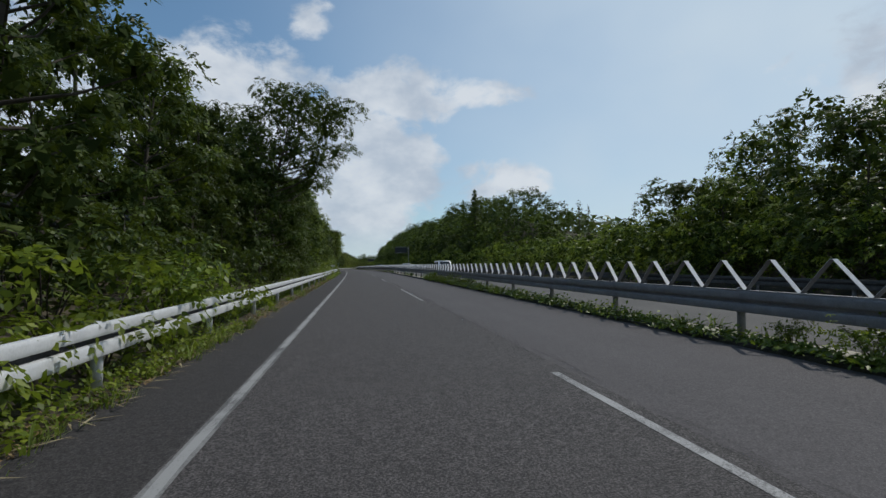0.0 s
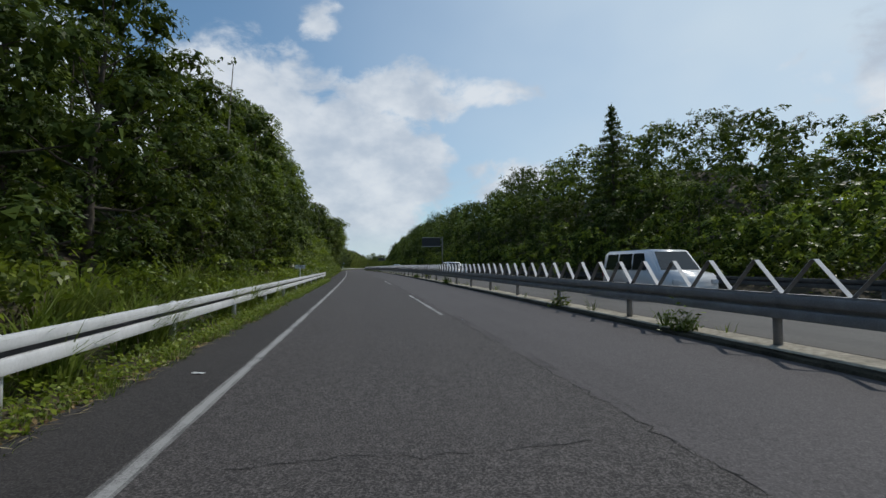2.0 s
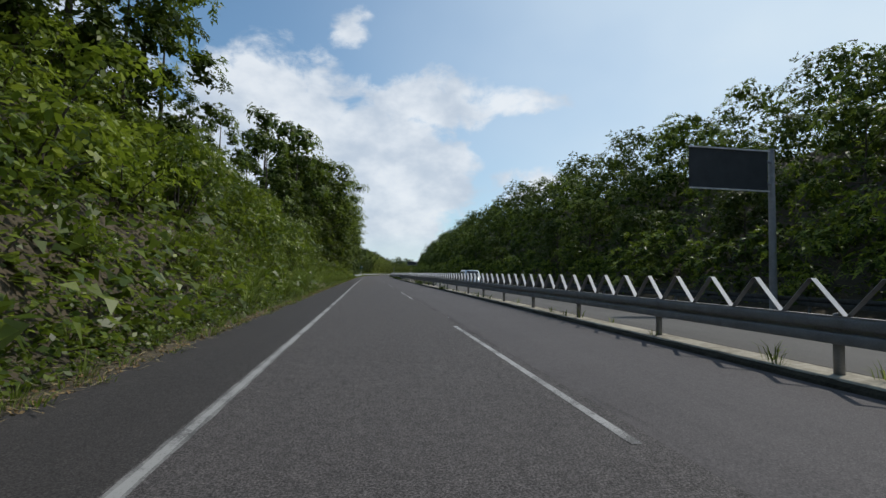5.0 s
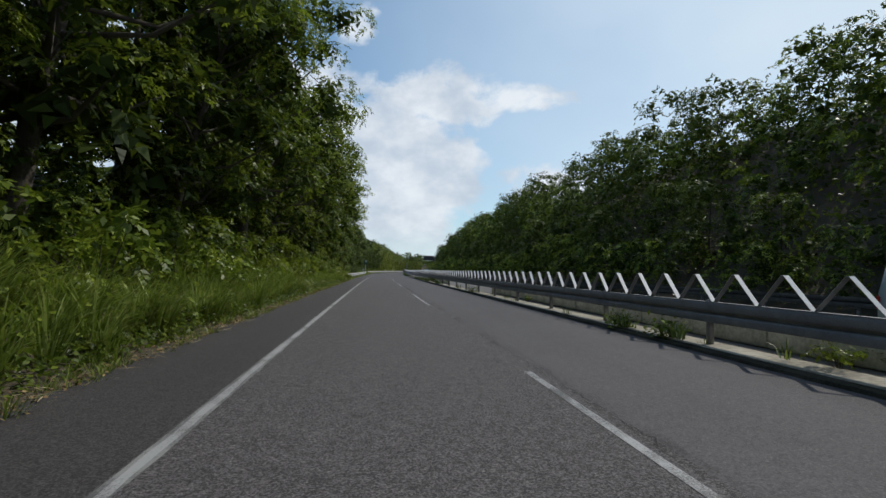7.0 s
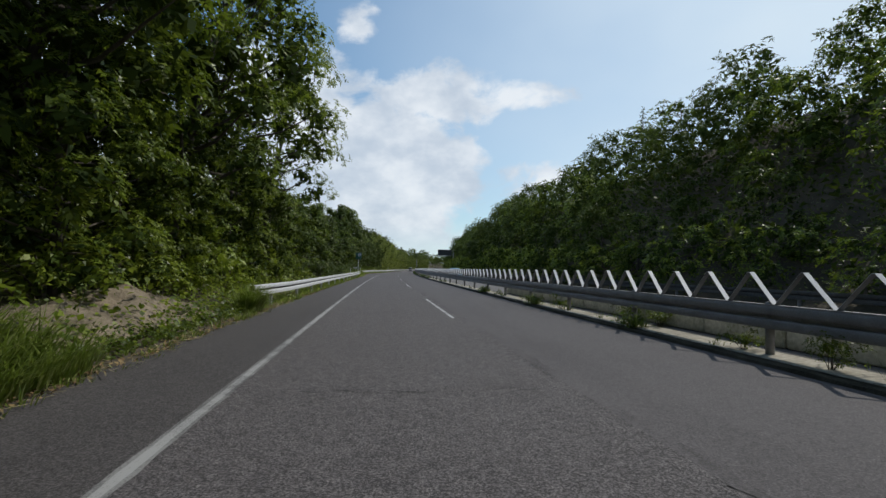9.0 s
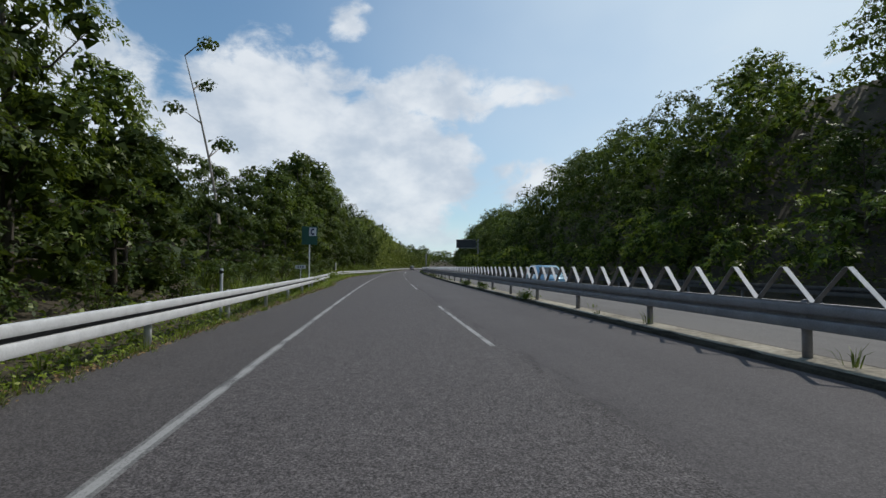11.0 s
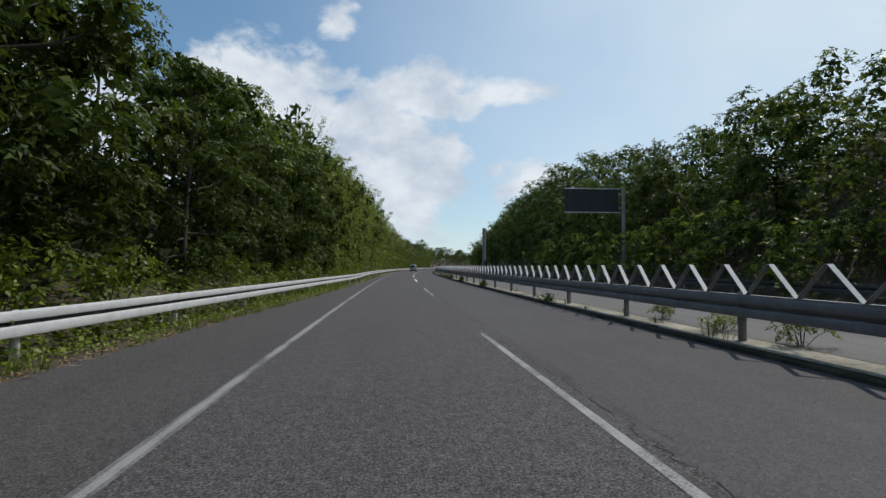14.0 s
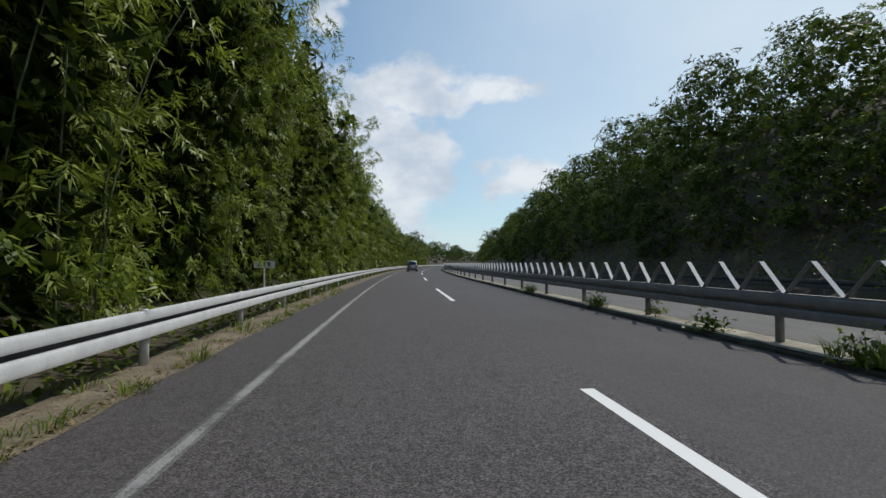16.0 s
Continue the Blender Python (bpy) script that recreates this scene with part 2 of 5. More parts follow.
# the same white plate, coloured dark on its undersides to paint their shade
SHADED_PLATE = simple("shaded_plate", (0.1, 0.098, 0.092), (0.2, 0.195, 0.185), 0.85, 0.0, 3.0)
BARK = simple("bark", (0.03, 0.024, 0.018), (0.1, 0.085, 0.065), 0.95, 0, 3.0, 0.02)
LEAF = leaf_stuff("leaves_broad", (0.04, 0.066, 0.008), (0.094, 0.142, 0.013), (0.2, 0.25, 0.03))
# darker leaf tone; in shaded stretches it stands in for shade
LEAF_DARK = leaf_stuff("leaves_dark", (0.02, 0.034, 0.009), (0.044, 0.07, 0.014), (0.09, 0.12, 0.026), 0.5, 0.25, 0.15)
# inner leaves, coloured dark to paint the shade inside the crowns
LEAF_SHADE = leaf_stuff("leaves_painted_shade", (0.018, 0.03, 0.009), (0.034, 0.054, 0.012), (0.055, 0.08, 0.018), 0.8, 0.15, 0.05)
LEAF_BRIGHT = leaf_stuff("leaves_bright", (0.075, 0.11, 0.01), (0.165, 0.22, 0.018), (0.28, 0.33, 0.04), 0.42, 0.45)
BAMBOO = leaf_stuff("leaves_bamboo", (0.1, 0.135, 0.018), (0.205, 0.25, 0.036), (0.33, 0.37, 0.085))
GRASS = leaf_stuff("grass_blades", (0.08, 0.125, 0.018), (0.19, 0.255, 0.045), (0.4, 0.44, 0.17))
LITTER = leaf_stuff("dry_leaves", (0.1, 0.06, 0.03), (0.2, 0.13, 0.06), (0.32, 0.23, 0.11), 0.8, 0.1)


# ---- helpers for meshes ----
def mesh_from(name, verts, faces, mat, smooth=False):
    me = bpy.data.meshes.new(name)
    me.from_pydata(verts, [], faces)
    if smooth:
        me.polygons.foreach_set("use_smooth", [True] * len(me.polygons))
    for x in mat if isinstance(mat, (list, tuple)) else (mat,):
        me.materials.append(x)
    return me


def part(name, bm, mat, parent=None, label=""):
    """One mesh object from a bmesh, under a thing or a part."""
    if isinstance(bm, bpy.types.Mesh):
        me = bm
    else:
        me = bpy.data.meshes.new(name)
        bm.to_mesh(me)
        bm.free()
        me.materials.append(mat)
    ob = new(name, me)
    ob.parent = parent
    return tagged(ob, label)


def thing(name, label, category, group="", m=None):
    e = new(name)
    e.empty_display_size = 0.2
    if m is not None:
        e.matrix_world = m
    return tagged(e, label, category, group)


def box(bm, lo, hi, bevel=0.0, m=None):
    r = bmesh.ops.create_cube(bm, size=1.0)
    c = [(a + b) / 2 for a, b in zip(lo, hi)]
    d = [b - a for a, b in zip(lo, hi)]
    bmesh.ops.transform(bm, matrix=Matrix.Translation(c) @ Matrix.Diagonal((*d, 1)), verts=r["verts"])
    if bevel:
        es = list({e for v in r["verts"] for e in v.link_edges})
        g = bmesh.ops.bevel(bm, geom=es, offset=bevel, segments=2, affect="EDGES")
        r["verts"] = list({v for f in g["faces"] for v in f.verts} | {v for v in r["verts"] if v.is_valid})
    if m is not None:
        bmesh.ops.transform(bm, matrix=m, verts=[v for v in r["verts"] if v.is_valid])
    return bm


def tube(bm, a, b, ra, rb=None, n=10):
    a, b = Vector(a), Vector(b)
    rb = ra if rb is None else rb
    r = bmesh.ops.create_cone(bm, cap_ends=True, segments=n, radius1=ra, radius2=rb, depth=(b - a).length)
    q = (b - a).to_track_quat("Z", "Y").to_matrix().to_4x4()
    bmesh.ops.transform(bm, matrix=Matrix.Translation((a + b) / 2) @ q, verts=r["verts"])
    return bm


def strip(name, s0, s1, us, hs, mat, step=4.0, kind="structure", parent=None):
    """A band along the road with the cross-section us, hs, from s0 to s1."""
    n = max(1, round((s1 - s0) / step))
    verts, faces, w = [], [], len(us)
    for i in range(n + 1):
        s = s0 + (s1 - s0) * i / n
        verts += [at(s, u, h) for u, h in zip(us, hs)]
    for i in range(n):
        for j in range(w - 1):
            a = i * w + j
            faces.append((a, a + 1, a + w + 1, a + w))
    ob = new(name, mesh_from(name, verts, faces, mat))
    ob.parent = parent
    return tagged(ob, kind=kind)


# ---- ground: one sheet ----
TOP_S = (-60, 24, 29, 34, 62, 67, 73, 79, 84, 90, 97, 106, 113, 120, 144, 166, 204, 233, 288, 323, 338, 346, 358, 374, 398, 438, 478, 700, 820)
TOP_Z = (11, 12.5, 10.5, 7.5, 7.5, 9.5, 12.5, 14.5, 15.6, 16.4, 16.4, 16.4, 18, 18.5, 16.5, 18, 18.8, 19, 20, 20, 18.5, 15.5, 14.5, 17.5, 20, 20.5, 18, 18, 14)
LEFT_S = (-60, 0, 60, 80, 95, 125, 156, 172, 215, 240, 300, 330, 820)
LEFT_Z = (5, 5, 6, 7, 9, 9, 9, 6, 6, 4, 6, 6, 6)


def shoulder(s):
    """How far aside the left verge begins."""
    return -float(np.interp(s, (-60, 88, 98, 200, 284, 289, 297, 310, 318, 333, 340, 350, 360, 370), (2.6, 2.6, 3.05, 3.1, 3.4, 4.05, 4.2, 4.6, 4.3, 3.4, 2.95, 2.65, 2.5, 2.6)))


def ground_height(s, u):
    v = shoulder(s)
    if u < v:
        d = v - u
        g = float(np.interp(s, LEFT_S, LEFT_Z))
        steep = min(1.0, max(0.0, (g - 6.5) / 2.5))
        z = np.interp(d, (0, 0.5, 1.4, 4.5, 10.0, 25, 80), (-0.02, -0.02, 0.05 + 0.35 * steep, g * (0.18 + 0.26 * steep), g * (0.75 + 0.25 * steep), g + 1.5, g + 3))
        if d > 0.6:
            z += 0.35 * noise.noise((s * 0.21, u * 0.3, 1.0)) * min(1, (d - 0.6) / 2)
        return float(z)
    if u > 16.6:
        top = float(np.interp(s, TOP_S, TOP_Z)) - 6.5
        z = np.interp(u - 16.6, (0, 1.0, 13.4, 26, 80, 300), (-0.02, 0.4, top, top - 2.0, top * 0.4 - 2, 0))
        return float(z) + 0.8 * noise.noise((s * 0.09, u * 0.12, 5.0)) * min(1, (u - 16.6) / 4)
    return -0.06


GU = [-1500, -500, -200, -90, -50, -34, -26, -20, -16, -13, -11, -9.5, -8.3, -7.3, -6.5, -6.2, -5.8, -5.2, -4.6, -4.1, -3.7, -3.4, -3.2, -2.95, -2.8,
      5.0, 12, 16.6, 17.0, 17.6, 19, 21, 24, 27, 30, 33, 36, 39, 43, 50, 62, 80, 120, 300, 600, 1800]
verts, faces = [], []
GS = [-300, -120] + list(range(-60, 480, 3)) + list(range(480, 821, 10)) + [1000, 1500, 2500, 4000]
for s in GS:
    for u in GU:
        p = at(s, u if s < 821 else u * (1 + (s - 820) / 1500))
        p.z += ground_height(min(max(s, S0), S1), u)
        if u in (-1500, 1800):
            p.z = 0
        verts.append(p)
W = len(GU)
for i in range(len(GS) - 1):
    for j in range(W - 1):
        a = i * W + j
        faces.append((a, a + 1, a + W + 1, a + W))
tagged(new("ground", mesh_from("ground", verts, faces, SOIL, True)), "dark soil under the woods and verges", "ground", kind="structure")

# ---- carriageways, kerbs, median ----
ROAD_END = 815
verts, faces = [], []
SS = [S0 + 2.0 * i for i in range(int((ROAD_END - S0) / 2))]
for s in SS:
    v = shoulder(s) - 0.15
    verts += [at(s, v, -0.03), at(s, v + 0.05, 0), at(s, -1.58, 0), at(s, 2.22, 0), at(s, 5.55, 0)]
for i in range(len(SS) - 1):
    for j in range(4):
        a = i * 5 + j
        faces.append((a, a + 1, a + 6, a + 5))
me = mesh_from("road", verts, faces, [SHOULDER, ASPHALT, SMOOTH])
for p in me.polygons:
    p.material_index = (0, 0, 1, 2)[p.index % 4]
tagged(new("road", me), "grey worn asphalt carriageway of two lanes", "road", kind="structure")
tagged(strip("opposite_road", S0, ROAD_END, (7.0, 16.7), (0, 0), DUSTY_ROAD, 2), "pale dusty asphalt carriageway beyond the median", "road", kind="structure")
rag = np.random.default_rng(3)
verts, faces = [], []
for s in np.arange(S0, 400, 0.3):
    verts += [at(s, u + rag.normal(0, 0.005), 0.004) for u in (-1.562, -1.528, -1.452, -1.418)]
for k in range(0, len(verts) - 4, 4):
    faces += [(k + j, k + j + 1, k + j + 5, k + j + 4) for j in range(3)]
me = mesh_from("edge_line", verts, faces, [PAINT_EDGE, PAINT_FRAY])
for p in me.polygons:
    p.material_index = 0 if p.index % 3 == 1 else 1
tagged(new("edge_line", me), kind="structure")
strip("edge_line", 399.7, ROAD_END, (-1.545, -1.43), (0.004, 0.004), PAINT_EDGE, 2)
for k in range(-2, 40):
    s = -2.45 + 20 * k
    strip("lane_dash", s, s + 8.2, (1.92, 2.07) if s > 345 else (1.95, 2.05), (0.004, 0.004), PAINT_FRESH if s > 345 else PAINT_LANE, 2)
# the median: a low mossy kerb, and rough concrete paving strewn with sand behind it
verts, faces = [], []
KS = np.arange(S0, 400, 0.5)
for s in KS:
    j = rag.normal(0, 0.008, 4)
    verts += [at(s, 5.48 + j[0], -0.03), at(s, 5.52 + j[0], 0.045 + j[1]), at(s, 5.6 + j[2], 0.06 + j[1]), at(s, 5.65 + j[3], 0.04), at(s, 5.74, 0.055 + j[3])]
for i in range(len(KS) - 1):
    for j in range(4):
        a = i * 5 + j
        faces.append((a, a + 1, a + 6, a + 5))
tagged(new("kerb", mesh_from("kerb", verts, faces, KERB)), "low dark mossy concrete kerb along the median", "kerb", kind="structure")
tagged(strip("kerb", 399.5, ROAD_END, (5.48, 5.52, 5.6, 5.74), (-0.03, 0.045, 0.06, 0.055), KERB, 2), "low dark mossy concrete kerb along the median", "kerb", kind="structure")
tagged(strip("median", S0, ROAD_END, (5.72, 6.3), (0.06, 0.085), MEDIAN, 2), "pale rough concrete lip of the raised median", "median", kind="structure")
tagged(strip("median_paving", S0, ROAD_END, (6.3, 6.95, 7.0, 7.02), (0.09, 0.1, 0.09, -0.05), DUSTY_ROAD, 2), "grey dusty paving of the raised median", "median", kind="structure")

# ---- guard rails ----
def hump(z0, z1, depth):
    """Half a flattened round, from z0 to z1."""
    return [(depth * math.sin(math.pi * k / 8) ** 0.28, z0 + (z1 - z0) * (0.5 - 0.5 * math.cos(math.pi * k / 8))) for k in range(9)]


PROFILE = hump(0.0, 0.153, 0.045) + [(-0.03, 0.158), (-0.03, 0.206)] + hump(0.211, 0.35, 0.045)


def beam_mesh(name, length, mats, flip=1):
    """A corrugated rail, along y from the origin; the face looks to +x (flip 1) or -x. The groove takes the second
    material.
    """
    bm = bmesh.new()
    outer = [(flip * x, z) for x, z in PROFILE]
    inner = [(flip * (x - 0.005), z) for x, z in PROFILE]
    ring = outer + inner[::-1]
    rows_ = [[bm.verts.new((x, y, z)) for x, z in ring] for y in (-0.08, length + 0.08)]
    k = len(ring)
    for i in range(k):
        j = (i + 1) % k
        f = bm.faces.new((rows_[0][i], rows_[0][j], rows_[1][j], rows_[1][i]))
        f.smooth = True
        f.material_index = 1 if 8 <= i <= 10 else 0
    bm.faces.new(rows_[0][::-1])
    bm.faces.new(rows_[1])
    bmesh.ops.recalc_face_normals(bm, faces=bm.faces)
    me = bpy.data.meshes.new(name)
    bm.to_mesh(me)
    bm.free()
    for x in mats:
        me.materials.append(x)
    me.set_sharp_from_angle(angle=radians(50))
    return me


def post_mesh(name, height, r, mat):
    bm = bmesh.new()
    tube(bm, (0, 0, -0.05), (0, 0, height - 0.02), r, r, 12)
    tube(bm, (0, 0, height - 0.02), (0, 0, height), r * 1.02, r * 0.55, 12)
    me = bpy.data.meshes.new(name)
    bm.to_mesh(me)
    bm.free()
    me.materials.append(mat)
    for p in me.polygons:
        p.use_smooth = len(p.vertices) == 4
    return me


BEAM_L = beam_mesh("beam", 4.0, (STEEL, STEEL_DARK), 1)
BEAM_R = beam_mesh("median_beam", 4.0, (STEEL_OLD, STEEL_OLD), -1)
BEAM_FAR = beam_mesh("far_beam", 4.0, (STEEL_SHADED, STEEL_DARK), -1)
BEAM_R2 = beam_mesh("median_beam_far", 4.0, (STEEL_OLD, STEEL_OLD), 1)
POST_L = post_mesh("post", 0.72, 0.057, STEEL)
POST_R = post_mesh("median_post", 0.78, 0.065, STEEL_OLD)


def put(name, me, m, parent, label=""):
    ob = new(name, me)
    ob.parent = parent
    ob.matrix_basis = m
    return tagged(ob, label)


def left_rail(s0, s1, aside, label, top=0.72):
    rail = thing("guard_rail", label, "guard rail", "roadside guard rails")
    s = s0
    while s < s1 - 0.1:
        u0, u1 = aside(s), aside(s + 4)
        a, b = at(s, u0, top - 0.35), at(s + 4, u1, top - 0.35)
        d = (b - a).normalized()
        turn = math.degrees(math.atan2(-d.x, d.y))
        m = Matrix.Translation(a) @ Euler((math.asin(d.z), 0, radians(turn))).to_matrix().to_4x4()
        put("beam", BEAM_L, m, rail)
        put("post", POST_L, on(s + 2, (u0 + u1) / 2 - 0.09, top - 0.72), rail)
        s += 4
    return rail


left_rail(-40, 90, lambda s: float(np.interp(s, (0, 45, 85), (-2.95, -3.08, -3.18))), "galvanised corrugated guard rail along the overgrown verge")
left_rail(220, 292, lambda s: float(np.interp(s, (220, 225, 265, 278, 288, 292), (-3.7, -3.35, -3.5, -3.9, -4.5, -4.82))), "galvanised guard rail ending before the pull-off bay")
left_rail(293.4, 780, lambda s: float(np.interp(s, (293.4, 303, 312, 318, 325, 334, 340, 346, 353, 358, 366, 372, 780), (-5.2, -5.9, -5.6, -5.1, -4.5, -3.93, -3.6, -3.2, -2.86, -2.87, -3.05, -3.17, -3.17))), "galvanised guard rail along the bamboo")

median_rail = thing("median_guard_rail", "weathered steel guard rail with white zigzag glare screen", "guard rail")
fold = bmesh.new()
line = [(0.04, 0.0)]
for k in range(4):
    line += [(k + 0.5, 0.49), (k + 0.54, 0.49), (k + 1.0, 0.0), (k + 1.04, 0.0)]
rings = [[fold.verts.new((x, y, z + dz)) for x, dz in ((-0.045, 0), (0.045, 0), (0.045, 0.008), (-0.045, 0.008))] for y, z in line]
for p, q in zip(rings, rings[1:]):
    for i in range(4):
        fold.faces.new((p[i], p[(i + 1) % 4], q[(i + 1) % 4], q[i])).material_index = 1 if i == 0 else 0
fold.faces.new(rings[0][::-1])
fold.faces.new(rings[-1])
bmesh.ops.recalc_face_normals(fold, faces=fold.faces)
ZIGZAG = bpy.data.meshes.new("zigzag_plate")
fold.to_mesh(ZIGZAG)
fold.free()
ZIGZAG.materials.append(WHITE_PLATE)
ZIGZAG.materials.append(SHADED_PLATE)
base = bmesh.new()
box(base, (-0.09, -0.02, 0), (0.09, 4.02, 0.012), 0)
box(base, (-0.1, -0.02, -0.03), (-0.088, 4.02, 0.02), 0)
BASE = bpy.data.meshes.new("base_plate")
base.to_mesh(BASE)
base.free()
BASE.materials.append(STEEL_OLD)
RAIL_U, RAIL_TOP = 6.06, 0.82
s = -46.67
while s < 700:
    m = on(s, RAIL_U, 0)
    d = at(s + 4, RAIL_U) - at(s, RAIL_U)
    m = Matrix.Translation(at(s, RAIL_U)) @ Euler((math.asin(d.normalized().z), 0, math.atan2(-d.x, d.y))).to_matrix().to_4x4()
    put("beam", BEAM_R, m @ Matrix.Translation((-0.07, 0, RAIL_TOP - 0.35)), median_rail)
    put("beam", BEAM_R2, m @ Matrix.Translation((0.07, 0, RAIL_TOP - 0.35)), median_rail)
    put("post", POST_R, m @ Matrix.Translation((0, 2, 0.1)), median_rail)
    put("base_plate", BASE, m @ Matrix.Translation((0, 0, RAIL_TOP + 0.005)), median_rail)
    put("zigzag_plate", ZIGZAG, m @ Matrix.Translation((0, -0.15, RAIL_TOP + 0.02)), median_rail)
    s += 4.006

# the rail at the foot of the far slope
far_rail = thing("guard_rail", "weathered grey guard rail, darkened for tree shade, at the far slope", "guard rail", "roadside guard rails")
for k in range(115):
    s = -12 + 4 * k
    a, b = at(s, 16.3, 0.34), at(s + 4, 16.3, 0.34)
    d = (b - a).normalized()
    put("beam", BEAM_FAR, Matrix.Translation(a) @ Euler((math.asin(d.z), 0, math.atan2(-d.x, d.y))).to_matrix().to_4x4(), far_rail)
    put("post", POST_R, on(s + 2, 16.42, -0.1), far_rail)

# ---- plants ----
rng = np.random.default_rng(7)


def leaves(centres, out, size, rng, long=1.6, droop=0.3, jitter=0.6, corners=4):
    """Kite-shaped or three-cornered leaves at the centres, roughly facing out: vertices and faces."""
    n = len(centres)
    nrm = out + rng.normal(0, jitter, (n, 3))
    nrm[:, 2] += 0.5
    nrm /= np.linalg.norm(nrm, axis=1, keepdims=True) + 1e-9
    way = rng.normal(0, 1, (n, 3)) + out * 0.5
    way[:, 2] -= droop
    way -= nrm * (way * nrm).sum(1, keepdims=True)
    way /= np.linalg.norm(way, axis=1, keepdims=True) + 1e-9
    side = np.cross(nrm, way)
    sz = size * rng.uniform(0.6, 1.35, (n, 1))
    a = centres - way * sz * long * 0.5
    c = centres + way * sz * long * 0.5 - nrm * sz * 0.12
    mid = centres + nrm * sz * 0.1 - way * sz * 0.08
    b, d = mid + side * sz * 0.5, mid - side * sz * 0.5
    if corners == 3:
        back = way * sz * long * 0.38
        return np.stack([c, b - back, d - back], 1).reshape(-1, 3), np.arange(3 * n).reshape(-1, 3)
    v = np.stack([a, b, c, d], 1).reshape(-1, 3)
    f = np.arange(4 * n).reshape(-1, 4)
    return v, f


def sprays(centres, out, size, rng, per=6, long=1.9, droop=0.12, jitter=0.35, corners=3):
    """Twigs at the centres, each with leaves in two rows: vertices and faces."""
    unit = lambda a: a / (np.linalg.norm(a, axis=1, keepdims=True) + 1e-9)
    n = len(centres)
    nrm = out * 0.6 + rng.normal(0, jitter, (n, 3))
    nrm[:, 2] += 0.65
    nrm = unit(nrm)
    twig = out + rng.normal(0, 0.6, (n, 3))
    twig[:, 2] -= droop
    twig = unit(twig - nrm * (twig * nrm).sum(1, keepdims=True))
    side = np.cross(nrm, twig)
    sag = np.array((0, 0, -1.0))
    reach = size * per * 0.5
    sets = []
    for k in range(per):
        f = k / (per - 1) - 0.5
        way = twig if k == per - 1 else twig * 0.6 + side * (0.8 if k % 2 else -0.8)
        sz = size * rng.uniform(0.7, 1.3, (n, 1))
        nk = nrm + rng.normal(0, 0.3, (n, 3))
        way = unit(way - nk * (way * nk).sum(1, keepdims=True) / (nk * nk).sum(1, keepdims=True) + sag * 0.25)
        wide = unit(np.cross(nk, way)) * sz * 0.5
        c = centres + twig * reach * f + sag * reach * 0.25 * (f + 0.5) ** 2 + way * sz * long * 0.5
        a, b = c - way * sz * long * 0.5, c + way * sz * long * 0.5
        if corners == 3:
            sets.append(np.stack([b, a * 0.7 + c * 0.3 + wide, a * 0.7 + c * 0.3 - wide], 1))
        else:
            m = c - way * sz * long * 0.08 + nk * sz * 0.08
            sets.append(np.stack([a, m + wide, b, m - wide], 1))
    v = np.stack(sets, 1).reshape(-1, 3)
    return v, np.arange(len(v)).reshape(-1, corners)


def leaf_mesh(name, v, f, mat):
    me = bpy.data.meshes.new(name)
    me.vertices.add(len(v))
    me.vertices.foreach_set("co", np.asarray(v, np.float32).ravel())
    sets = f if isinstance(f, list) else [f]
    total = np.concatenate([np.full(len(q), q.shape[1], np.int32) for q in sets])
    index = np.concatenate([q.ravel() for q in sets]).astype(np.int32)
    me.loops.add(len(index))
    me.loops.foreach_set("vertex_index", index)
    me.polygons.add(len(total))
    me.polygons.foreach_set("loop_start", np.concatenate([[0], np.cumsum(total)[:-1]]).astype(np.int32))
    me.polygons.foreach_set("loop_total", total)
    me.materials.append(mat)
    me.update(calc_edges=True)
    return me


def clump_points(blobs, count, rng, shell=0.55):
    """Points in the outer part of ellipsoid blobs (x, y, z, rx, ry, rz), and the way out of them."""
    w = np.array([b[3] * b[4] + b[4] * b[5] + b[3] * b[5] for b in blobs])
    pick = rng.choice(len(blobs), count, p=w / w.sum())
    bl = np.array(blobs)[pick]
    d = rng.normal(0, 1, (count, 3))
    d /= np.linalg.norm(d, axis=1, keepdims=True)
    r = rng.uniform(shell, 1.0, (count, 1)) ** 0.7
    r *= 1 + 0.16 * np.sin(7 * d[:, :1] + 3 * pick[:, None]) * np.cos(6 * d[:, 2:3] + pick[:, None])
    p = bl[:, :3] + d * r * bl[:, 3:]
    return p, d


def limb_mesh(name, lines, mat):
    """Tapered, bent limbs: each line is a list of (place, radius)."""
    v, f = [], []
    for line in lines:
        k0 = len(v)
        for i, (p, r) in enumerate(line):
            p = Vector(p)
            q = Vector(line[min(i + 1, len(line) - 1)][0]) - Vector(line[max(i - 1, 0)][0])
            rot = q.to_track_quat("Z", "Y").to_matrix()
            for k in range(6):
                a = k * math.pi / 3
                v.append(p + rot @ Vector((math.cos(a) * r, math.sin(a) * r, 0)))
        for i in range(len(line) - 1):
            for k in range(6):
                a, b = k0 + i * 6 + k, k0 + i * 6 + (k + 1) % 6
                f.append((a, b, b + 6, a + 6))
    return mesh_from(name, v, f, mat, True)


def axis_pull(p, axis, height):
    """Draws points in towards the trunk."""
    q = np.array([tuple(axis(min(max(z, 0), height))) for z in p[:, 2]])
    q[:, 2] = p[:, 2]
    return q + (p - q) * 0.84


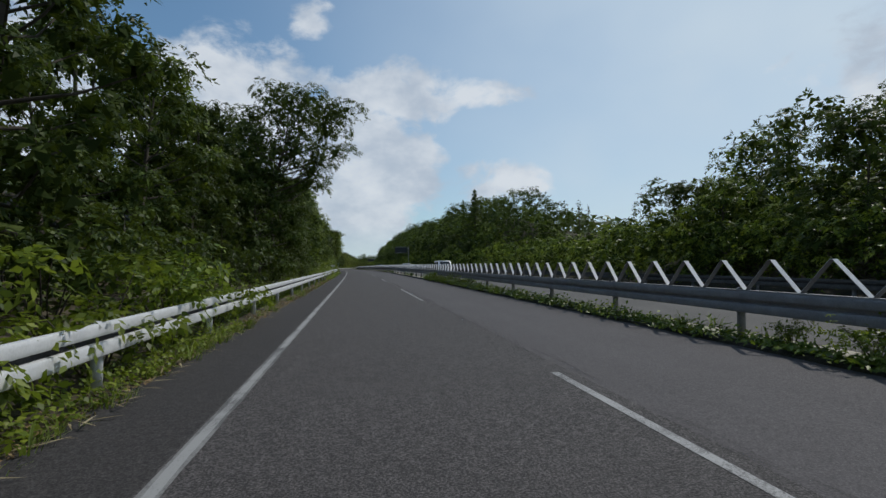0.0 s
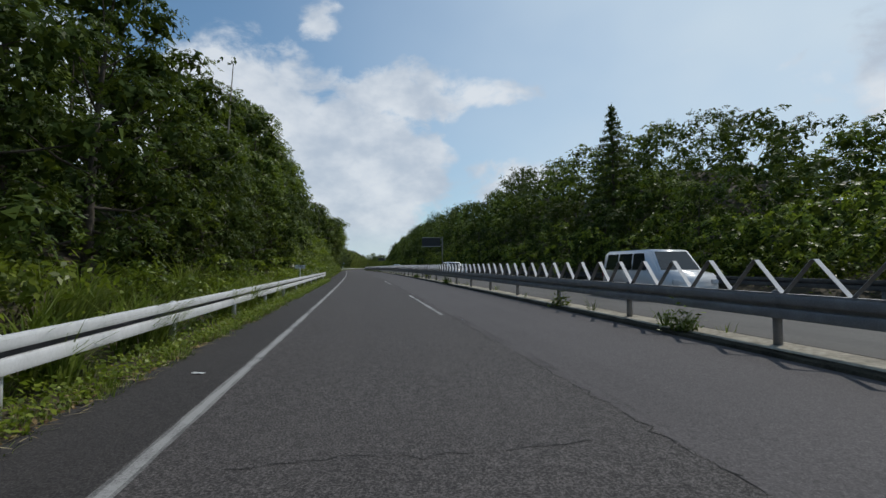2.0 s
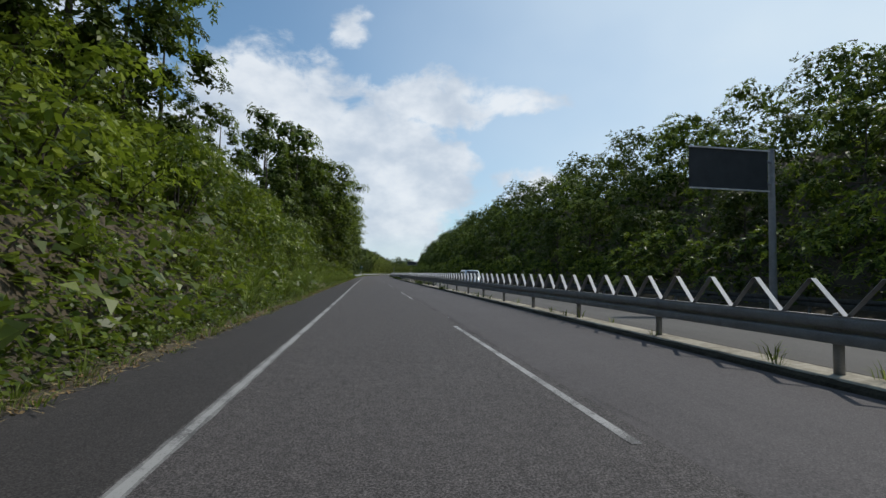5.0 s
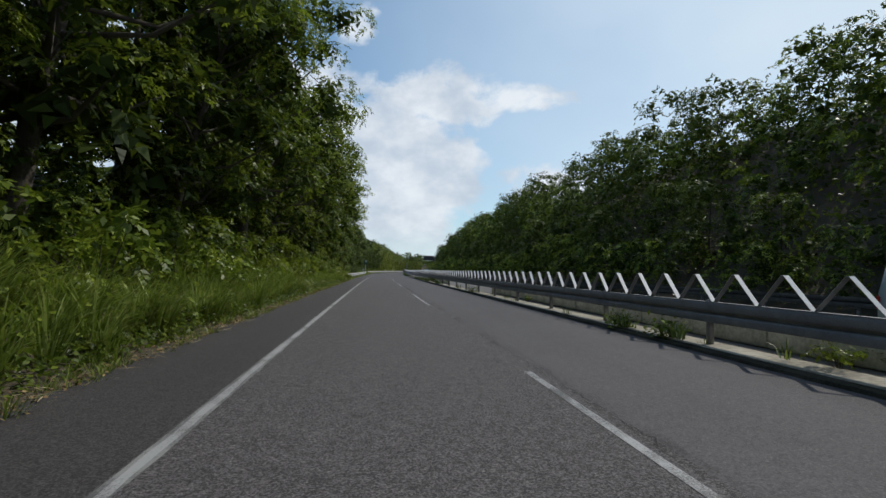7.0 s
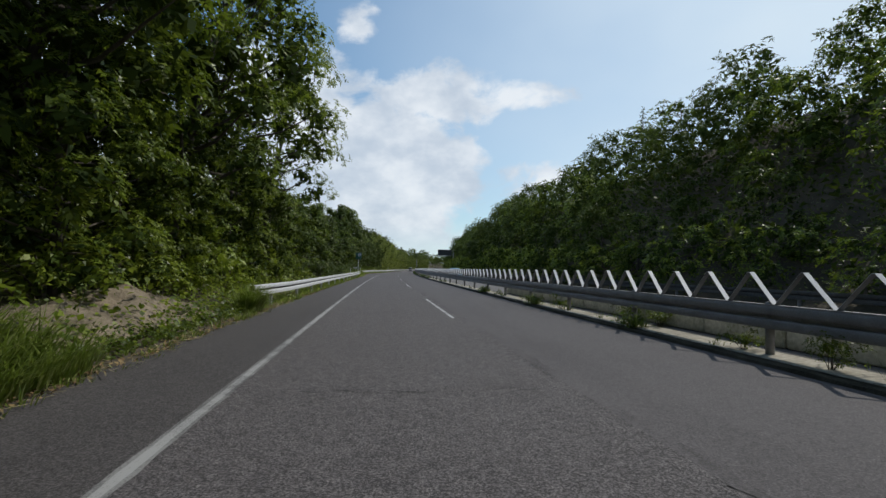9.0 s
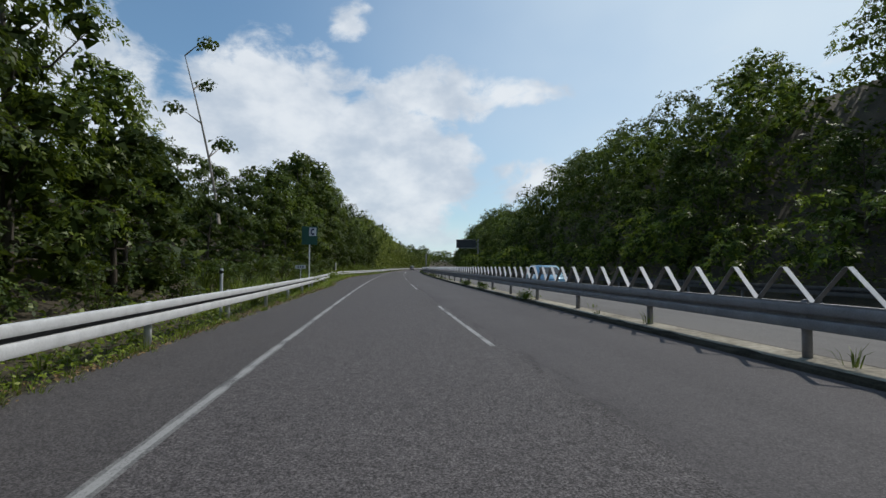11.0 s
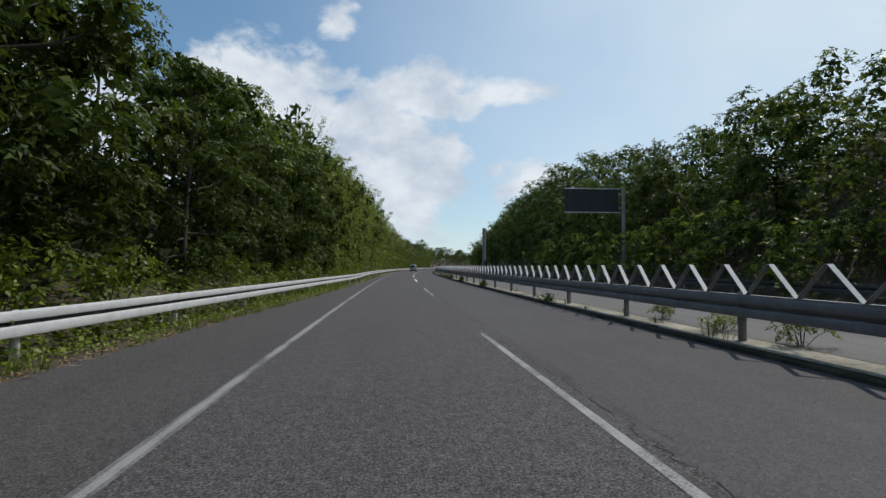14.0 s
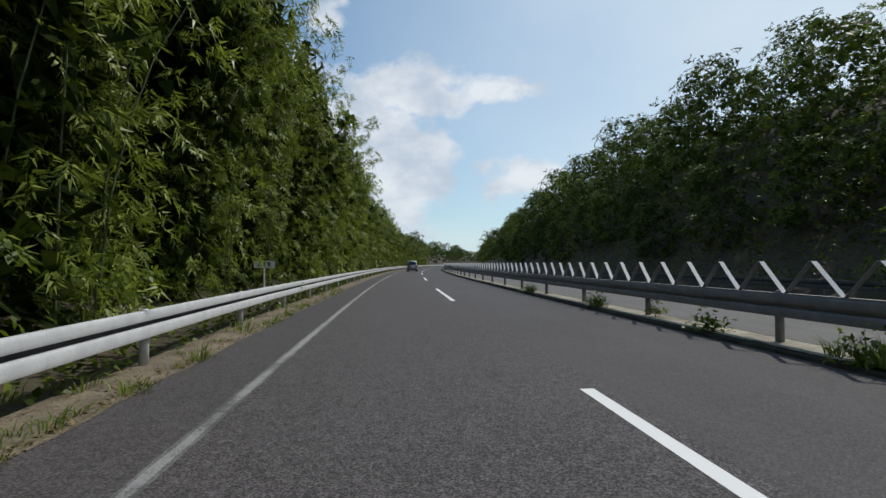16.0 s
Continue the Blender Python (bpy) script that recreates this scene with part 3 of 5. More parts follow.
def tree(height, spread, low, count, size, mat, seed, lean=0.0, label="", blobs_n=16, face=0, limbs=True, core=1800, core_size=0.24):
    """A broadleaved tree at the origin: trunk with limbs, and a crown of leaf clumps."""
    r = np.random.default_rng(seed)
    t = thing("tree", label or "leafy green broadleaved tree beside the road", "tree", "roadside trees")
    bend = r.uniform(-0.4, 0.4, 2)
    axis = lambda h: Vector((bend[0] * (h / height) ** 2 * 2 + lean * (h / height) ** 1.5, bend[1] * (h / height) ** 2 * 2, h))
    R = 0.016 * height + 0.02
    lines = [[(axis(height * 0.92 * i / 8), R * (1 - 0.11 * i)) for i in range(9)]]
    blobs = []
    for k in range(blobs_n):
        h = height * (low + (0.97 - low) * (k + 0.5) / blobs_n)
        a = k * 2.4 + r.uniform(-0.5, 0.5)
        f = (h / height - low) / (1 - low)
        reach = spread * (0.35 + 0.75 * math.sin(math.pi * min(1, 0.22 + 0.72 * f))) * r.uniform(0.55, 1.0)
        root = axis(h * 0.78)
        tip = axis(h) + Vector((math.cos(a) * reach, math.sin(a) * reach, 0))
        mid = root.lerp(tip, 0.5) + Vector((0, 0, -0.05 * height * r.uniform(0, 1)))
        lr = R * 0.4 * (1 - 0.6 * f)
        if limbs:
            lines.append([(root, lr), (mid, lr * 0.65), (tip, lr * 0.2)])
        b = spread * r.uniform(0.22, 0.4)
        blobs.append((*tip, b * r.uniform(0.9, 1.25), b * r.uniform(0.9, 1.25), b * r.uniform(0.55, 0.85)))
    blobs.append((*axis(height * 0.93), spread * 0.33, spread * 0.33, height * 0.08))
    p, d = clump_points(blobs, count // 2, r, 0.7)
    keep = (d[:, 2] > -0.45) & ((d[:, 0] * face > -0.3) if face else True)
    p, d = p[keep][: count // 6], d[keep][: count // 6]
    v, f = sprays(p, d, size, r)
    # dark filler leaves: close the gaps and stand for shade in the crown
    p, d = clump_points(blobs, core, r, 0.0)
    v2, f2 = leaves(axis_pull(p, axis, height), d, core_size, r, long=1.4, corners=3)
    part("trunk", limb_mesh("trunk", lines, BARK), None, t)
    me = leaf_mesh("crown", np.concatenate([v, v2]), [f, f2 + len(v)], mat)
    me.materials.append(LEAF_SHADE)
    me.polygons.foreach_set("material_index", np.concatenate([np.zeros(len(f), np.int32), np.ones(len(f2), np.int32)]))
    part("crown", me, None, t)
    return t


def bush(width, height, count, size, mat, seed, label="low green bush at the verge"):
    r = np.random.default_rng(seed)
    t = thing("bush", label, "bush", "verge bushes")
    blobs, lines = [], []
    for k in range(9):
        a, q = k * 2.4, r.uniform(0.1, 0.8) * width / 2
        h = height * r.uniform(0.25, 0.85)
        tip = (math.cos(a) * q, math.sin(a) * q, h)
        blobs.append((*tip, width * 0.24, width * 0.24, height * 0.2))
        lines.append([((math.cos(a) * 0.08, math.sin(a) * 0.08, -0.15), 0.02), ((tip[0] * 0.5, tip[1] * 0.5, h * 0.55), 0.014), (tip, 0.005)])
    p, d = clump_points(blobs, count // 6, r, 0.3)
    p[:, 2] = np.maximum(p[:, 2], 0.08)
    v, f = sprays(p, d, size, r, corners=4)
    part("stem", limb_mesh("stem", lines, BARK), None, t)
    part("foliage", leaf_mesh("foliage", v, f, mat), None, t)
    return t


def scatter(protos, places):
    """Copies of the prototypes at (s, u, scale, turn); the prototypes themselves take the first places."""
    used = set()
    for i, (s, u, k, turn) in enumerate(places):
        ob = protos[i % len(protos)] if isinstance(protos, list) else protos
        m = Matrix.Translation(at(s, u, ground_height(s, u) - 0.05)) @ Matrix.Rotation(turn, 4, "Z")
        if ob.name in used:
            ob = copy_thing(ob, m)
        else:
            used.add(ob.name)
            ob.matrix_basis = m
        ob.scale = (k, k, k * rng.uniform(0.92, 1.1))


def bamboo(height, count, seed, size):
    """A clump of bamboo: bowed culms with feathery leaves."""
    r = np.random.default_rng(seed)
    t = thing("bamboo_clump", "pale green feathery bamboo clump behind the guard rail", "bamboo", "bamboo grove")
    lines, pts, outs = [], [], []
    for k in range(11):
        a, q = r.uniform(0, 6.3), r.uniform(0, 1.2)
        h = height * r.uniform(0.72, 1.0)
        lean = Vector((r.uniform(0.2, 2.9), r.uniform(-1.2, 1.2), 0))
        root = Vector((math.cos(a) * q, math.sin(a) * q, -0.2))
        line = [root + Vector((0, 0, h * f)) + lean * f**2.4 - Vector((0, 0, 0.1 * h * max(0, f - 0.6))) for f in np.linspace(0, 1, 8)]
        lines.append([(p, 0.02 * (1.05 - i / 8)) for i, p in enumerate(line)])
        m = count // 77
        f = r.uniform(0.05, 1.0, m) ** 0.85
        base = np.array([[np.interp(x, np.linspace(0, 1, 8), [p[j] for p in line]) for x in f] for j in range(3)]).T
        tuft = np.floor(f * 13)
        ang = tuft * 2.4 + k + r.normal(0, 0.3, m)
        reach = r.uniform(0.15, 1.0, m) ** 0.7 * (1.25 - 0.55 * f)
        d = np.stack([np.cos(ang), np.sin(ang), 0.35 - 0.7 * reach], 1)
        pts.append(base + d * reach[:, None] + r.normal(0, 0.05, (m, 3)))
        outs.append(d)
    v, f = sprays(np.concatenate(pts), np.concatenate(outs), size, r, per=7, long=4.6, droop=0.5, jitter=0.45)
    # filler leaves behind the culms, with the clump's shade in their colour
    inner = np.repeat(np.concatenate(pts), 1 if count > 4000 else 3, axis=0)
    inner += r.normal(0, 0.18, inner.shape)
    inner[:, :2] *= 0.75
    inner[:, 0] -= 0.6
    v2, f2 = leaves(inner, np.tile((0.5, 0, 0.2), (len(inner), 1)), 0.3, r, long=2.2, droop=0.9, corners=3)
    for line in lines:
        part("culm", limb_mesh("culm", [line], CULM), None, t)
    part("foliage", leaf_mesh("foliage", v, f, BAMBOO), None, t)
    part("inner_foliage", leaf_mesh("inner_foliage", v2, f2, LEAF_SHADE), None, t, "inner leaves coloured dark for shade")
    return t


WOOD_LABEL = "leafy green broadleaved tree at the wood's edge"
DARK_LABEL = "dark green broadleaved tree in the roadside wood"
LEAN_LABEL = "tall green tree leaning out over the road's edge"
CULM = simple("bamboo_culm", (0.05, 0.07, 0.02), (0.12, 0.14, 0.05), 0.5, 0, 3.0)
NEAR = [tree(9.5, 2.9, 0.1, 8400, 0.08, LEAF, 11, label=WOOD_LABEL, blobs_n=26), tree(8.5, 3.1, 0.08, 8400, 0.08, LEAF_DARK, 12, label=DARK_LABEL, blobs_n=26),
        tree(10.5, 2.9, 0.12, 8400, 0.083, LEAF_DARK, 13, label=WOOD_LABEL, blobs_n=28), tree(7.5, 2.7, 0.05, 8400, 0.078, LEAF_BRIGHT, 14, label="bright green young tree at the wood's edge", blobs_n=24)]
LEANER = [tree(12.5, 3.3, 0.3, 10200, 0.08, LEAF_BRIGHT, 15, 2.3, LEAN_LABEL, 30), tree(11.5, 3.1, 0.3, 9600, 0.08, LEAF, 16, 2.6, LEAN_LABEL, 26), tree(13.5, 3.3, 0.32, 10200, 0.08, LEAF, 17, 2.0, LEAN_LABEL, 30)]
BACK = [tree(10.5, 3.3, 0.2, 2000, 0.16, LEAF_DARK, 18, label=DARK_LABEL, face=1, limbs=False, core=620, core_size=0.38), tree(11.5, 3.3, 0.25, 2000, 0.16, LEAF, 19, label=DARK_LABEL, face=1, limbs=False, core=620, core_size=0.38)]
SLOPE_DARK, SLOPE_LABEL = "dark green tree on the wooded slope", "green broadleaved tree on the wooded slope"
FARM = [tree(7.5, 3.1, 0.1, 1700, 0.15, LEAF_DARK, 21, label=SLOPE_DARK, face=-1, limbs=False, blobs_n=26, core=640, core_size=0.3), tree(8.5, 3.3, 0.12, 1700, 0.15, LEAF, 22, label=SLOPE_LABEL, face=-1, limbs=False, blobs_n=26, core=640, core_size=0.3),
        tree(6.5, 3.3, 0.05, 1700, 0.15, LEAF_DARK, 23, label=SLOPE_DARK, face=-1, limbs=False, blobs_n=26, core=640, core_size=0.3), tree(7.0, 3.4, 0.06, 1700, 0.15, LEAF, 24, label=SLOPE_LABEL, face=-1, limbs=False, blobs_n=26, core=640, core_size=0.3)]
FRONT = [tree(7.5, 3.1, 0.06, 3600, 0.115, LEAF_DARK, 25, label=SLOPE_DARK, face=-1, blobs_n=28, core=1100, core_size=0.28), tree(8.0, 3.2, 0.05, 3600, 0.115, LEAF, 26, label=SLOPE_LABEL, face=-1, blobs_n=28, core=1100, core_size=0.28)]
BUSHES = [bush(2.6, 1.9, 900, 0.075, LEAF_BRIGHT, 31), bush(2.2, 1.5, 840, 0.07, LEAF, 32), bush(3.0, 2.4, 960, 0.08, LEAF, 33)]


DARK_BUSHES = [bush(2.4, 1.7, 840, 0.075, LEAF_DARK, 34, "verge bush with leaves coloured dark for shade"), bush(3.0, 2.3, 900, 0.08, LEAF_DARK, 35, "verge bush with leaves coloured dark for shade")]
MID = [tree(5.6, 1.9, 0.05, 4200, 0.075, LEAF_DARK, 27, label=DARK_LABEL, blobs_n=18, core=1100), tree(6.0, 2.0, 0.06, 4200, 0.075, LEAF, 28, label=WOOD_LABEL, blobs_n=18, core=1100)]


def turn_():
    return rng.uniform(0, 6.3)


# the wood's edge on the near side: dark at first, brighter further on
def edge(lo, hi, step, scale, protos, back=0.0):
    places, s = [], lo
    while s < hi:
        places.append((s + rng.uniform(-1, 1), shoulder(s) - back - rng.uniform(3.0, 4.4), scale * rng.uniform(0.8, 1.1), turn_()))
        s += step
    scatter(protos, places)


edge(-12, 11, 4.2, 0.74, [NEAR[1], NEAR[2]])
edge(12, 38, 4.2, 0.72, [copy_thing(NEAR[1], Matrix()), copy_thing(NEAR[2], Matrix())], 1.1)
edge(40, 62, 4.2, 0.85, [copy_thing(NEAR[1], Matrix()), copy_thing(NEAR[2], Matrix()), NEAR[0]])
edge(63, 86, 3.6, 0.66, [copy_thing(NEAR[1], Matrix()), copy_thing(NEAR[0], Matrix())])
edge(158, 166, 4.0, 0.55, [copy_thing(NEAR[3], Matrix()), copy_thing(NEAR[0], Matrix())])
edge(166, 222, 4.6, 0.7, [NEAR[3], copy_thing(NEAR[0], Matrix())])
edge(203, 234, 3.6, 0.62, [copy_thing(NEAR[3], Matrix()), copy_thing(NEAR[0], Matrix())], -0.6)
edge(224, 262, 4.6, 0.75, [copy_thing(NEAR[0], Matrix()), copy_thing(NEAR[1], Matrix())])
edge(236, 264, 3.2, 1.0, MID)
edge(264, 276, 3.2, 0.72, [copy_thing(MID[0], Matrix())])
edge(276, 304, 3.0, 1.0, [copy_thing(MID[0], Matrix()), copy_thing(MID[1], Matrix())])
edge(285, 304, 4.4, 0.6, [copy_thing(NEAR[0], Matrix()), copy_thing(NEAR[2], Matrix())])
edge(305, 327, 4.2, 1.0, [copy_thing(NEAR[1], Matrix()), copy_thing(NEAR[2], Matrix())])
edge(328, 353, 4.2, 0.76, [copy_thing(NEAR[1], Matrix()), copy_thing(NEAR[2], Matrix())])
# trees that lean out over the road
places = [(s, shoulder(s) - 3.6 + rng.uniform(-0.5, 0.5), rng.uniform(0.88, 1.1), radians(heading(s)) + rng.uniform(-0.5, 0.5)) for s in (170, 176, 183, 189, 196, 203, 209, 215, 221, 226, 231)]
scatter(LEANER, places)
scatter([tree(11.6, 4.0, 0.5, 21000, 0.09, LEAF_DARK, 36, 3.8, "tall dark tree with an open crown leaning over the road", 34, core=2200, core_size=0.22)], [(29.5, -6.2, 0.9, -0.1)])
scatter([copy_thing(NEAR[1], Matrix()), copy_thing(NEAR[2], Matrix())], [(26.0, -5.2, 0.62, 1.0), (29.0, -5.0, 0.6, 2.0), (32.5, -5.2, 0.62, 3.0)])
# a pale bare trunk and a half-dead tree
PALE = simple("pale_bark", (0.16, 0.14, 0.12), (0.34, 0.31, 0.27), 0.9, 0, 4.0, 0.01)


def bare_tree(height, lean, seed, count):
    r = np.random.default_rng(seed)
    t = thing("bare_tree", "half-dead tree with a pale bare trunk", "tree", "bare trees")
    spine = [Vector((lean * f**1.6, 0.15 * math.sin(5 * f), height * f)) for f in np.linspace(-0.03, 1, 8)]
    lines, blobs = [[(p, 0.085 * (1.08 - i / 8)) for i, p in enumerate(spine)]], []
    for k in range(7):
        p = spine[3 + k % 5]
        a = r.uniform(0, 6.3)
        tip = p + Vector((math.cos(a), math.sin(a), 0.5)) * r.uniform(0.8, 1.7)
        lines.append([(p, 0.03), (p.lerp(tip, 0.5) + Vector((0, 0, 0.1)), 0.018), (tip, 0.005)])
        blobs.append((*tip, 0.5, 0.5, 0.3))
    p, d = clump_points(blobs, count, r, 0.2)
    v, f = leaves(p, d, 0.12, r)
    part("trunk", limb_mesh("trunk", lines, PALE), None, t)
    part("foliage", leaf_mesh("foliage", v, f, LEAF_DARK), None, t)
    return t


scatter([bare_tree(9.0, 0.4, 81, 120)], [(67.0, -5.9, 1.0, 0.2)])
scatter([bare_tree(9.0, -1.6, 82, 420)], [(270.8, -6.6, 1.0, 0.1)])
# the rows behind
places = []
s = -12.0
while s < 470:
    places.append((s + rng.uniform(-1.5, 1.5), shoulder(s) - rng.uniform(6.5, 9.0), rng.uniform(0.8, 1.05) * (0.6 if 232 < s < 300 else 0.7 if s < 46 else 0.62 if 60 < s < 82 else 0.5 if 138 < s < 158 else 0.75 if 326 < s < 372 else 1.2 if 164 < s < 225 else 1), radians(heading(s)) + rng.uniform(-0.6, 0.6)))
    s += 6.0
for s in list(np.arange(160, 224, 3.2)) + list(np.arange(58, 84, 3.2)) + list(np.arange(17, 42, 3.2)) + list(np.arange(303, 352, 3.0)) + list(np.arange(86, 142, 2.8)):
    places.append((s, shoulder(s) - rng.uniform(4.8, 6.2) - (1.0 if s < 44 else 2.4 if 85 < s < 142 else 0), rng.uniform(1.05, 1.3) * (0.6 if s < 44 else 0.66 if 85 < s < 142 else 0.5 if s < 164 else 0.66 if s > 326 else 0.86 if s > 300 else 1), radians(heading(s)) + rng.uniform(-0.6, 0.6)))
for s in range(470, 780, 18):
    places.append((s, -7 + rng.uniform(-1, 1), rng.uniform(0.6, 0.9), radians(heading(s))))
scatter(BACK, places)
def bare(s):
    """Stretches of the verge where sandy soil shows."""
    return 188 < s < 193 or 212 < s < 218


# bushes along the verge and up the bank
places = []
s = -12.0
while s < 374:
    if not bare(s):
        places.append((s + rng.uniform(-0.6, 0.6), shoulder(s) - rng.uniform(1.7, 2.5), rng.uniform(0.55, 0.95), turn_()))
    s += 3.4
for s in np.arange(147.5, 158.5, 2.2):
    places.append((s, shoulder(s) - 2.5, rng.uniform(0.8, 1.1), turn_()))
for s in np.arange(80, 162, 3.6):
    for d in (3.6, 5.6, 7.8, 10.2):
        places.append((s + rng.uniform(-1.2, 1.2), shoulder(s) - d + rng.uniform(-0.5, 0.5), rng.uniform(1.0, 1.8), turn_()))
for s in np.arange(142, 228, 3.6):
    for d in (2.9, 4.3):
        places.append((s + rng.uniform(-1, 1), shoulder(s) - d + rng.uniform(-0.4, 0.4), rng.uniform(1.0, 1.5), turn_()))
for s in range(224, 240, 4):
    places.append((s, shoulder(s) - rng.uniform(3.5, 5.5), rng.uniform(1.0, 1.5), turn_()))
rng.shuffle(places)
# stretches under trees take darker leaf colours as painted shade
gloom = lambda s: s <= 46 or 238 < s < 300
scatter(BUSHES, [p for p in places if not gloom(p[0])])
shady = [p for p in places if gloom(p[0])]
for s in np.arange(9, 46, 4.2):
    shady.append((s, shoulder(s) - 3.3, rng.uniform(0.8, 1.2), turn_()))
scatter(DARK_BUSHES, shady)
# small shrubs rooted in the median
for k, (s, u, q) in enumerate(((5.2, 5.95, 0.42), (6.3, 5.9, 0.3), (26.5, 6.0, 0.3), (28.2, 5.9, 0.34), (29.8, 6.1, 0.3), (31.4, 5.9, 0.36), (33.4, 6.0, 0.36), (35.2, 5.8, 0.38), (37.2, 5.75, 0.4), (38.8, 5.7, 0.36), (88.6, 6.2, 0.3), (90.0, 6.2, 0.26), (165.4, 6.3, 0.3), (179.0, 6.3, 0.2), (210.6, 5.95, 0.26), (212.2, 6.0, 0.25), (215.2, 6.4, 0.34), (216.4, 6.4, 0.32), (220.2, 5.95, 0.28),
                               (277.8, 5.95, 0.26), (279.2, 6.0, 0.2), (284.0, 5.95, 0.28), (321.5, 6.5, 0.3), (323.2, 6.5, 0.34), (325.0, 6.5, 0.32), (327.0, 6.5, 0.3), (358.5, 6.0, 0.2), (371.5, 6.0, 0.24))):
    ob = copy_thing(BUSHES[k % 3], on(s, u, 0.09, 70.0 * k))
    ob.scale = (q, q, q * 0.9)
    tagged(ob, "small green shrub growing out of the median", "bush", "median shrubs")
for k, (s, u, q) in enumerate(((2.6, -3.75, 0.8), (4.6, -3.7, 0.85), (6.8, -3.45, 0.85), (9.2, -3.4, 0.9), (11.4, -3.45, 0.85), (13.4, -3.6, 0.7))):
    ob = copy_thing(BUSHES[0 if k % 3 else 2], on(s, u, 0.0, 50.0 * k))
    ob.scale = (q, q, q * 0.95)
    tagged(ob, "bright green bush hanging over the guard rail", "bush", "verge bushes")
for k, (s, u, q) in enumerate(((286.6, -4.75, 0.5), (289.4, -4.95, 0.55), (291.6, -4.75, 0.42), (293.0, -5.0, 0.5), (295.4, -5.5, 0.55), (298.6, -5.5, 0.4), (301.6, -5.75, 0.42))):
    ob = copy_thing(BUSHES[k % 3], on(s, u, 0.0, 65.0 * k))
    ob.scale = (q, q, q * 1.1)
    tagged(ob, "green bush growing through the guard rail", "bush", "verge bushes")
# bamboo
CLUMPS = [bamboo(10.5, 12500, 41, 0.042), bamboo(12.0, 12500, 42, 0.042), bamboo(9.5, 12000, 43, 0.042)]
places = []
for k, s in enumerate(np.arange(352, 392, 2.6)):
    places.append((s, shoulder(s) - 2.3 - (k % 2) * 1.3, rng.uniform(0.85, 1.1) * (0.74 if s < 366 else 1.0), radians(heading(s)) + rng.uniform(-0.6, 0.6)))
scatter(CLUMPS, places)
CLUMPS = [bamboo(10.5, 3200, 44, 0.085), bamboo(11.5, 3200, 45, 0.085)]
places = []
for k, s in enumerate(np.arange(394, 470, 3.2)):
    places.append((s, shoulder(s) - 2.3 - (k % 2) * 1.5, rng.uniform(0.82, 1.08), radians(heading(s)) + rng.uniform(-0.6, 0.6)))
for s in np.arange(350, 394, 2.8):
    places.append((s, shoulder(s) - 4.6 + rng.uniform(-0.6, 0.6), rng.uniform(1.0, 1.2), radians(heading(s)) + rng.uniform(-0.6, 0.6)))
for s in np.arange(471, 560, 6.0):
    places.append((s, shoulder(s) - 2.4, rng.uniform(0.75, 0.95), radians(heading(s))))
scatter(CLUMPS, places)
# the wooded slope beyond the far carriageway: the front row, then the rest
places = []
s = 4.0
while s < 470:
    if not 29 < s < 65:
        places.append((s + rng.uniform(-1.5, 1.5), 19.2 + rng.uniform(-0.8, 1.2), rng.uniform(0.5, 0.75), radians(heading(s)) + rng.uniform(-0.6, 0.6)))
    s += 6.0
scatter(FRONT, places)


def wood(name, label, protos, places, mats):
    """Many trees joined into one mesh."""
    parts_ = []
    for t in protos:
        for o in t.children:
            v = np.empty(len(o.data.vertices) * 3, np.float32)
            o.data.vertices.foreach_get("co", v)
            if o.name.startswith("trunk"):
                continue
            f = np.empty(len(o.data.polygons) * 3, np.int32)
            o.data.polygons.foreach_get("vertices", f)
            w = np.empty(len(o.data.polygons), np.int32)
            o.data.polygons.foreach_get("material_index", w)
            parts_.append((t.name, o.name.split(".")[0], v.reshape(-1, 3), f.reshape(-1, 3), w))
    V, F, M, base = [], [], [], 0
    for i, (s, u, k, a) in enumerate(places):
        who = protos[i % len(protos)].name
        o = np.array(at(s, u, ground_height(s, u) - 0.05))
        c, d = math.cos(a), math.sin(a)
        R = np.array(((c, -d, 0), (d, c, 0), (0, 0, 1))) * k
        dark = i % len(protos) % 2
        for n, kind, v, f, w in parts_:
            if n == who:
                V.append(v @ R.T + o)
                F.append(f + base)
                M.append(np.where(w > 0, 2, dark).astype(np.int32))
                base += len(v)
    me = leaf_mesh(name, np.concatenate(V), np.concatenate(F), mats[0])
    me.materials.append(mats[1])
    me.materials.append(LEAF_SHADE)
    me.polygons.foreach_set("material_index", np.concatenate(M))
    for t in protos:
        for o in list(t.children):
            bpy.data.objects.remove(o)
        bpy.data.objects.remove(t)
    return tagged(new(name, me), label, "woods", kind="stuff")


SHRUBS = [tree(2.4, 1.9, 0.02, 1200, 0.085, LEAF, 29 + k, label=SLOPE_LABEL, face=-1, limbs=False, blobs_n=16, core=420, core_size=0.18) for k in range(2)]
places = []
for s in np.arange(31, 70, 2.5):
    for u in (18.6, 21.0, 24.0, 28.0):
        places.append((s + rng.uniform(-1.5, 1.5), u + rng.uniform(-1, 1), rng.uniform(0.8, 1.5), radians(heading(s)) + rng.uniform(-0.8, 0.8)))
for s in list(np.arange(4, 30, 2.6)) + list(np.arange(70, 380, 5.0)):
    for u in (18.0, 20.6, 24.0) if s < 30 else (18.0,):
        places.append((s + rng.uniform(-1.2, 1.2), u + rng.uniform(-0.6, 0.8), rng.uniform(0.8, 1.5), radians(heading(s)) + rng.uniform(-0.8, 0.8)))
wood("slope_shrubs", "green sunlit shrubs along the foot of the far slope", SHRUBS, places, (LEAF_BRIGHT, LEAF))
places = []
s = 6.0
